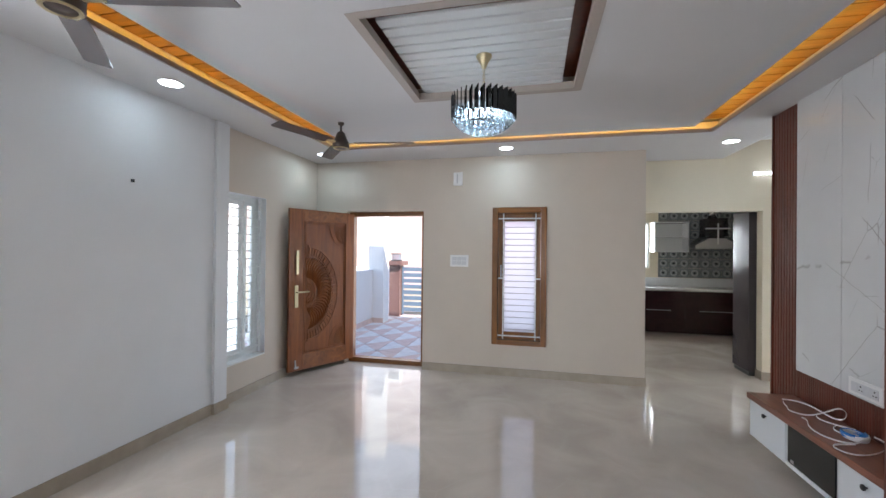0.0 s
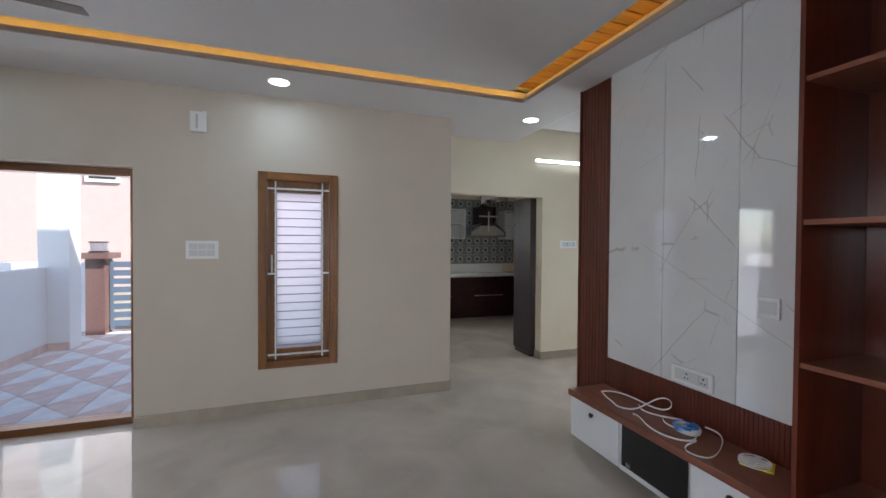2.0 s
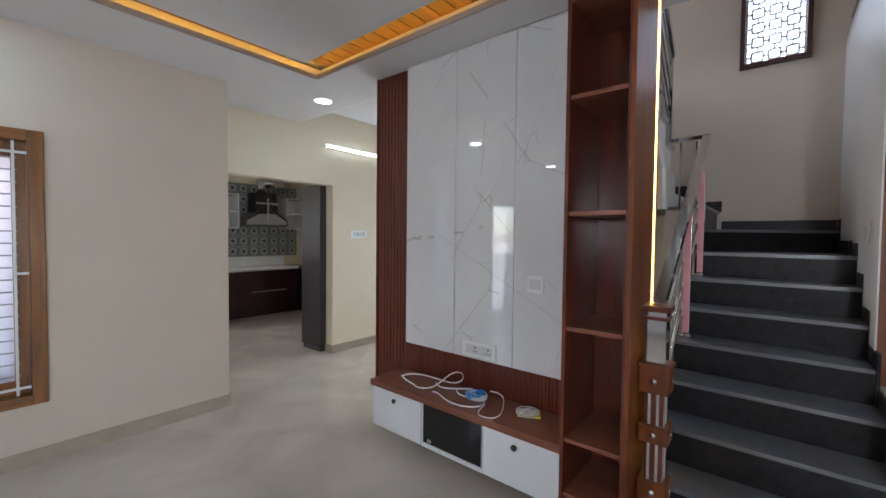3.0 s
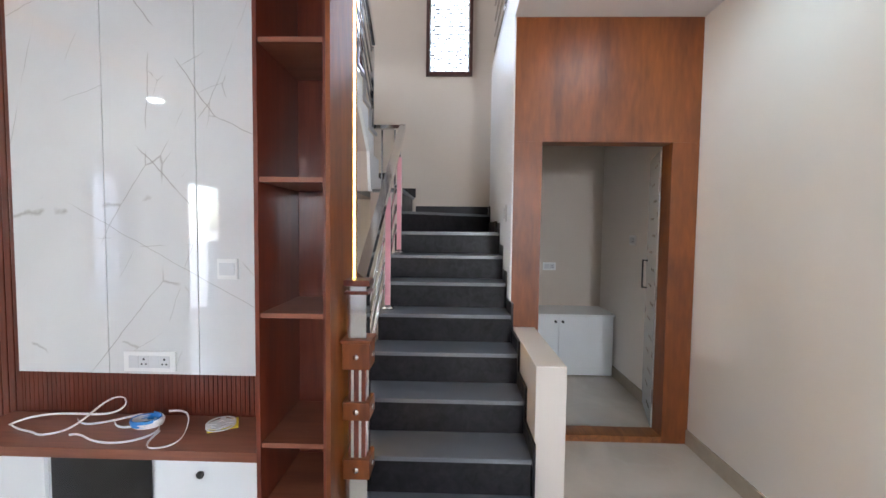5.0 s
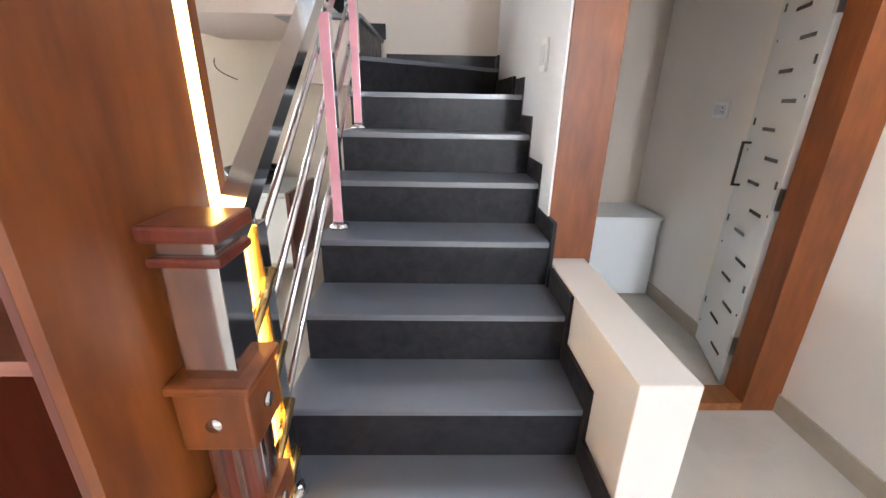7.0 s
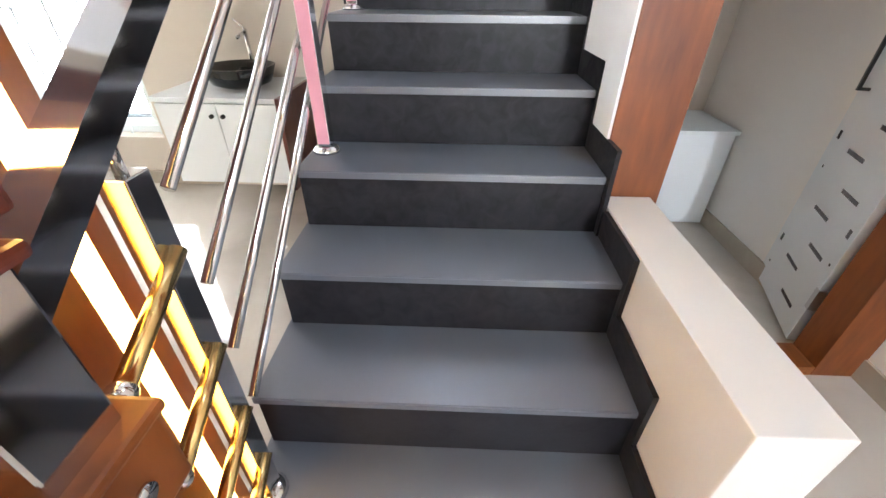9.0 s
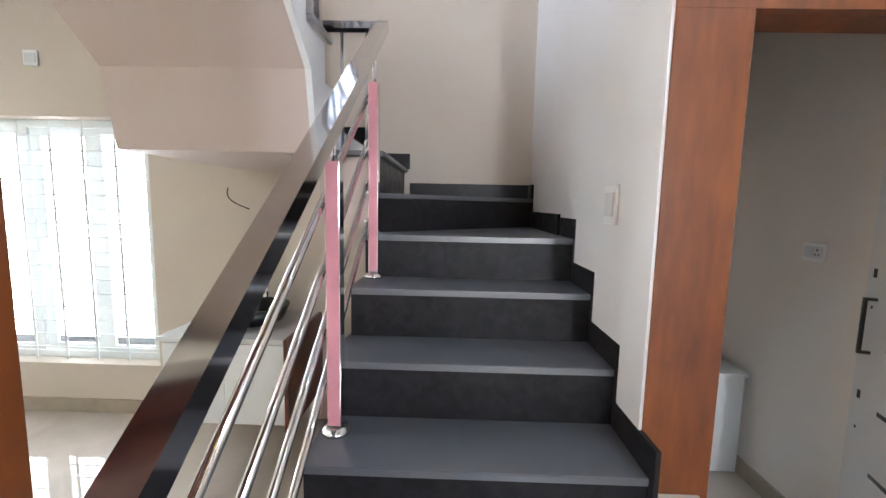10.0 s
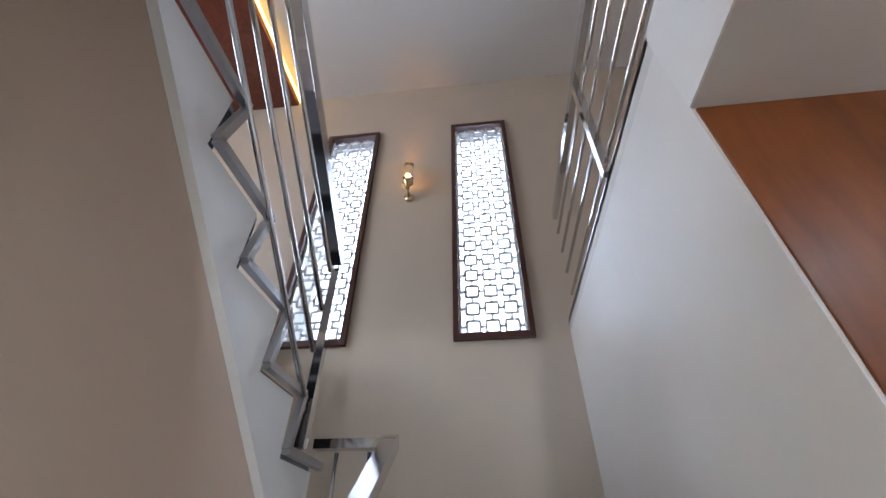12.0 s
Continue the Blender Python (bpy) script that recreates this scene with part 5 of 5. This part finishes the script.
solid("wall_hook", lathe(bmesh.new(), [(0.012, -0.012), (0.012, 0.012)], (-2.362, 3.491, 2.107), 12), BLACK, (-2.362, 3.491, 2.107), "small black hook plate on the white wall", "hook")


def fan(x, y, turn):
    f = thing("ceiling_fan", (x, y, H), "dark brown three blade ceiling fan", "ceiling fan", "ceiling fans")
    part("canopy", lathe(bmesh.new(), [(0.03, 0), (0.028, -0.02), (0.015, -0.03)], (x, y, H), 20), FANMAT, f, "", True)
    part("downrod", rod(bmesh.new(), (x, y, H - 0.02), (x, y, H - 0.11), 0.011), FANMAT, f, "", True)
    part("hub", lathe(bmesh.new(), [(0.02, -0.085), (0.038, -0.10), (0.055, -0.15), (0.075, -0.19), (0.08, -0.195), (0.08, -0.24), (0.07, -0.25)], (x, y, H), 28), FANMAT, f, "", True)
    part("hub_ring", lathe(bmesh.new(), [(0.071, -0.243), (0.074, -0.252), (0.062, -0.256), (0.05, -0.246)], (x, y, H), 28), BRASS, f, "brass ring", True)
    for i in range(3):
        m = Matrix.Translation((x, y, H - 0.205)) @ Matrix.Rotation(radians(turn + 120 * i), 4, "Z") @ Matrix.Rotation(radians(9), 4, "X")
        bm = boxes((0.07, 0.17, -0.022, 0.022, -0.005, 0.004), bevel=0.003)
        bmesh.ops.transform(bm, matrix=m, verts=bm.verts[:])
        arm = part("blade_arm", bm, BRASS, f, "brass edged blade arm")
        bm = prism(bmesh.new(), [(0.14, -0.05), (0.20, -0.06), (0.70, -0.065), (0.715, -0.055), (0.715, 0.055), (0.70, 0.065), (0.20, 0.06), (0.14, 0.05)], "z", 0.004, 0.010)
        bmesh.ops.transform(bm, matrix=m, verts=bm.verts[:])
        part("blade", bm, FANB, f)


fan(-1.20, 4.60, 10)
fan(-1.28, 2.29, 14)

# chandelier: a ring of dark fins over three tiers of crystal drops
CX, CY = 0.312, 3.64
ch = thing("chandelier", (CX, CY, H + 0.06), "round chandelier with dark fins over tiers of lit crystal drops", "chandelier")
part("rose", lathe(bmesh.new(), [(0.052, 0.044), (0.052, 0.036), (0.026, -0.005), (0.012, -0.04)], (CX, CY, H), 28), BRASS, ch, "gold ceiling rose", True)
chain = bmesh.new()
for i in range(6):
    z = H - 0.05 - i * 0.022
    m = Matrix.Translation((CX, CY, z)) @ Matrix.Rotation(radians(90 * (i % 2)), 4, "Z")
    for s in (-1, 1):
        a, b = m @ Vector((0.006 * s, 0, 0.014)), m @ Vector((0.006 * s, 0, -0.014))
        rod(chain, a, b, 0.002, 6)
part("chain", chain, BRASS, ch)
CT = 2.597
part("frame", boxes((CX - 0.19, CX + 0.19, CY - 0.008, CY + 0.008, CT - 0.03, CT - 0.022), (CX - 0.008, CX + 0.008, CY - 0.19, CY - 0.01, CT - 0.03, CT - 0.022), (CX - 0.008, CX + 0.008, CY + 0.01, CY + 0.19, CT - 0.03, CT - 0.022)), STEEL_D, ch)
for i in range(34):
    a = 2 * math.pi * i / 34
    m = Matrix.Translation((CX + 0.20 * math.cos(a), CY + 0.20 * math.sin(a), 0)) @ Matrix.Rotation(a + 0.9, 4, "Z")
    fin = prism(bmesh.new(), [(-0.018, CT - 0.125), (0.018, CT - 0.145), (0.018, CT + 0.012), (-0.018, CT - 0.012)], "y", -0.003, 0.003)
    bmesh.ops.transform(fin, matrix=m, verts=fin.verts[:])
    part("fin", fin, BGLASS, ch, "glossy dark fin")


def drop(bm, x, y, zt, zb, r=0.0095):
    """A faceted crystal bar with a rounded foot."""
    rings = []
    for rr, z in ((r * 0.9, zt), (r, zt - 0.006), (r, zb + 0.012), (r * 0.75, zb + 0.004), (r * 0.3, zb)):
        rings.append([bm.verts.new((x + rr * math.cos(2 * math.pi * j / 8), y + rr * math.sin(2 * math.pi * j / 8), z)) for j in range(8)])
    for p, q in zip(rings, rings[1:]):
        for j in range(8):
            bm.faces.new((p[j], p[(j + 1) % 8], q[(j + 1) % 8], q[j]))
    bm.faces.new(rings[0])
    bm.faces.new(rings[-1][::-1])


dr = bmesh.new()
for R, n_, zt, zb in ((0.19, 34, -0.09, -0.165), (0.168, 30, -0.11, -0.19), (0.14, 25, -0.13, -0.21), (0.11, 20, -0.15, -0.225), (0.075, 14, -0.165, -0.237), (0.035, 7, -0.175, -0.245)):
    for i in range(n_):
        a = 2 * math.pi * i / n_
        drop(dr, CX + R * math.cos(a), CY + R * math.sin(a), CT + zt, CT + zb, 0.0105)
bmesh.ops.recalc_face_normals(dr, faces=dr.faces[:])
part("crystal_drop", dr, CRYSTAL, ch, "clear crystal drops")["kind"] = "stuff"
for i in range(8):
    a = 2 * math.pi * i / 8
    part("bulb", lathe(bmesh.new(), [(0.006, 0.03), (0.012, 0.015), (0.013, 0.0), (0.006, -0.014)], (CX + 0.12 * math.cos(a), CY + 0.12 * math.sin(a), CT - 0.08), 12), BULB, ch, "", True)
lamp("chandelier_glow", "POINT", Matrix.Translation((CX, CY, CT - 0.06)), 3.5, (0.75, 0.9, 1.0), radius=0.06)

sc = thing("wall_sconce", (5.06, 3.2, 4.3), "brass wall lamp with a glass cylinder, lit", "wall lamp")
part("backplate", rod(bmesh.new(), (5.069, 3.2, 4.33), (5.045, 3.2, 4.33), 0.035, 20), BRASS, sc, "", True)
part("arm", rod(bmesh.new(), (5.05, 3.2, 4.33), (4.98, 3.2, 4.37), 0.011), BRASS, sc, "", True)
part("cup", lathe(bmesh.new(), [(0.018, -0.05), (0.022, 0.0), (0.045, 0.02), (0.045, 0.03)], (4.975, 3.2, 4.40), 20), BRASS, sc, "", True)
part("bulb", lathe(bmesh.new(), [(0.008, 0.03), (0.016, 0.05), (0.016, 0.07), (0.004, 0.1)], (4.975, 3.2, 4.40), 14), FLAME, sc, "", True)
part("shade", lathe(bmesh.new(), [(0.038, 0.032), (0.042, 0.032), (0.042, 0.24), (0.0395, 0.24), (0.0395, 0.034)], (4.975, 3.2, 4.40), 24), CLEAR, sc, "clear glass cylinder", True)
lamp("sconce_glow", "POINT", Matrix.Translation((4.965, 3.2, 4.49)), 14.0, (1, 0.38, 0.07), radius=0.02)

# ---- outside ----
setting("pavement", boxes((-6.5, 1.74, 6.44, 14.5, -0.19, -0.062)), EARTH, "porch paving bed")
setting("porch_wall", boxes((-3.10, -2.95, 6.47, 9.60, -0.06, 1.15)), PAINT_W, "low white porch wall")
setting("porch_skirting", boxes((-2.95, -2.935, 6.47, 9.585, -0.05, 0.06), (-2.95, -2.69, 9.585, 9.5995, -0.05, 0.06)), TILE_P)
col = setting("porch_column", boxes((-3.05, -2.69, 9.60, 9.92, -0.06, 3.1)), PAINT_W, "white porch column")
setting("house_wall_west", boxes((-2.8, -2.6, 0.7, 4.4, -0.2, TOP), (-2.62, -2.6, 5.1, 6.46, -0.2, 3.1)), PAINT_W)
setting("boundary_wall", boxes((-7.2, -7.0, -4, 10.2, -0.2, 1.3), (-7.0, -2.92, 10.95, 11.1, -0.2, 1.16)), PAINT_W, "white boundary wall")
gp = thing("gate_pillar", (-2.85, 10.8, -0.05), "brown granite gate pillar with a cap and a lamp", "pillar")
part("shaft", boxes((-2.92, -2.65, 10.6, 10.9, -0.055, 1.23), bevel=0.004), GRANB, gp)
part("cap", boxes((-3.02, -2.56, 10.5, 11.0, 1.23, 1.33), bevel=0.006), GRANB, gp)
lp = part("lamp_frame", boxes((-2.89, -2.68, 10.64, 10.86, 1.33, 1.36), (-2.89, -2.68, 10.64, 10.86, 1.50, 1.52)), BLACK, gp)
part("lamp_glass", boxes((-2.87, -2.70, 10.66, 10.84, 1.36, 1.50)), FROST, gp)
gt = thing("metal_gate", (-1.8, 10.8, -0.05), "blue grey metal gate of horizontal slats", "gate")
for x in (-2.62, -0.9):
    part("gate_post", boxes((x, x + 0.04, 10.72, 10.76, 0.0, 1.2)), GATE, gt)
for i in range(8):
    part("slat", boxes((-2.58, -0.9, 10.73, 10.75, 0.06 + i * 0.145, 0.16 + i * 0.145)), GATE, gt)
nb = thing("neighbour_house", (-8, 22, -0.2), "plain pink rendered house across the road", "house")
part("wall", boxes((-16, 3, 20, 26, -0.2, 8)), FACADE, nb)
wn2 = part("window", boxes((-6.75, -5.7, 19.93, 19.99, 3.62, 4.9)), PVC, nb)
part("pane", boxes((-6.62, -5.83, 19.91, 19.925, 3.74, 4.78)), BGLASS, wn2)
# not a known house: a tall block added to hold off direct sun
sun_block = thing("neighbour_house", (14, 5, -0.2), "plain pale block added beyond the side windows to stop the sun", "house")
part("wall", boxes((8.2, 14, -6, 16, -0.2, 10)), PAINT_W, sun_block)

# paving of salmon and pale triangles
tri = {}
for key, m_ in (("a", TILE_P), ("b", TILE_G)):
    pts = [(0.004, 0.004), (0.376, 0.004), (0.376, 0.376)] if key == "a" else [(0.004, 0.010), (0.366, 0.376), (0.004, 0.376)]
    tri[key] = mesh_of("paving_tile", prism(bmesh.new(), pts, "z", -0.01, 0.0))
    tri[key].materials.append(m_)
pave = bpy.data.objects["pavement"]
for i in range(12):
    for j in range(12):
        for key in ("a", "b"):
            t = bpy.data.objects.new("paving_tile", tri[key])
            scene.collection.objects.link(t)
            t.parent = pave
            if (i + j) % 2:
                t.matrix_basis = Matrix.Translation((-4.9 + i * 0.38 + 0.38, 6.45 + j * 0.38, -0.051)) @ Matrix.Rotation(radians(90), 4, "Z")
            else:
                t.matrix_basis = Matrix.Translation((-4.9 + i * 0.38, 6.45 + j * 0.38, -0.051))

# kitchen wall tiles with a medallion on each
tw = thing("kitchen_wall_tiles", (3.2, 10.39, 1.1), "grey patterned kitchen wall tiles with round medallions", "wall tiles")
PATT = mat("grey_pattern_tile", (0.22, 0.24, 0.25), 0.22, vary=0.25, scale=14)
MEDAL = mat("pale_medallion", (0.42, 0.44, 0.44), 0.25, vary=0.1, scale=20)
DARKM = mat("dark_medallion", (0.07, 0.075, 0.085), 0.25, vary=0.1)
tm = mesh_of("tile", boxes((0.002, 0.198, -0.008, 0, 0.002, 0.198)))
tm.materials.append(PATT)
mb = bmesh.new()
for k in range(4):
    box(mb, -0.065, 0.065, -0.0105, -0.0085, -0.008, 0.008, m=Matrix.Rotation(radians(45 * k), 4, "Y"))
ringm = [[mb.verts.new((r * math.cos(2 * math.pi * j / 16), y, r * math.sin(2 * math.pi * j / 16))) for j in range(16)] for r, y in ((0.05, -0.0085), (0.052, -0.0115), (0.068, -0.0115), (0.07, -0.0085))]
for a, b in zip(ringm, ringm[1:]):
    for j in range(16):
        mb.faces.new((a[j], b[j], b[(j + 1) % 16], a[(j + 1) % 16]))
medal = mesh_of("medallion", mb)
medal.materials.append(MEDAL)
db = mesh_of("medallion_centre", rod(bmesh.new(), (0, -0.0125, 0), (0, -0.0085, 0), 0.028, 14))
db.materials.append(DARKM)
for i in range(17):
    for j in range(7):
        x, z = 1.62 + i * 0.2, 1.085 + j * 0.2
        if 1.9 < x < 3.05 and 1.06 < z < 2.3:
            continue
        t = bpy.data.objects.new("tile", tm)
        scene.collection.objects.link(t)
        t.parent = tw
        t.location = Vector((x, 10.398, z)) - Vector(tw.location)
        for nm, me in (("medallion", medal), ("medallion_centre", db)):
            q = bpy.data.objects.new(nm, me)
            scene.collection.objects.link(q)
            q.parent = t
            q.location = (0.1, 0, 0.1)
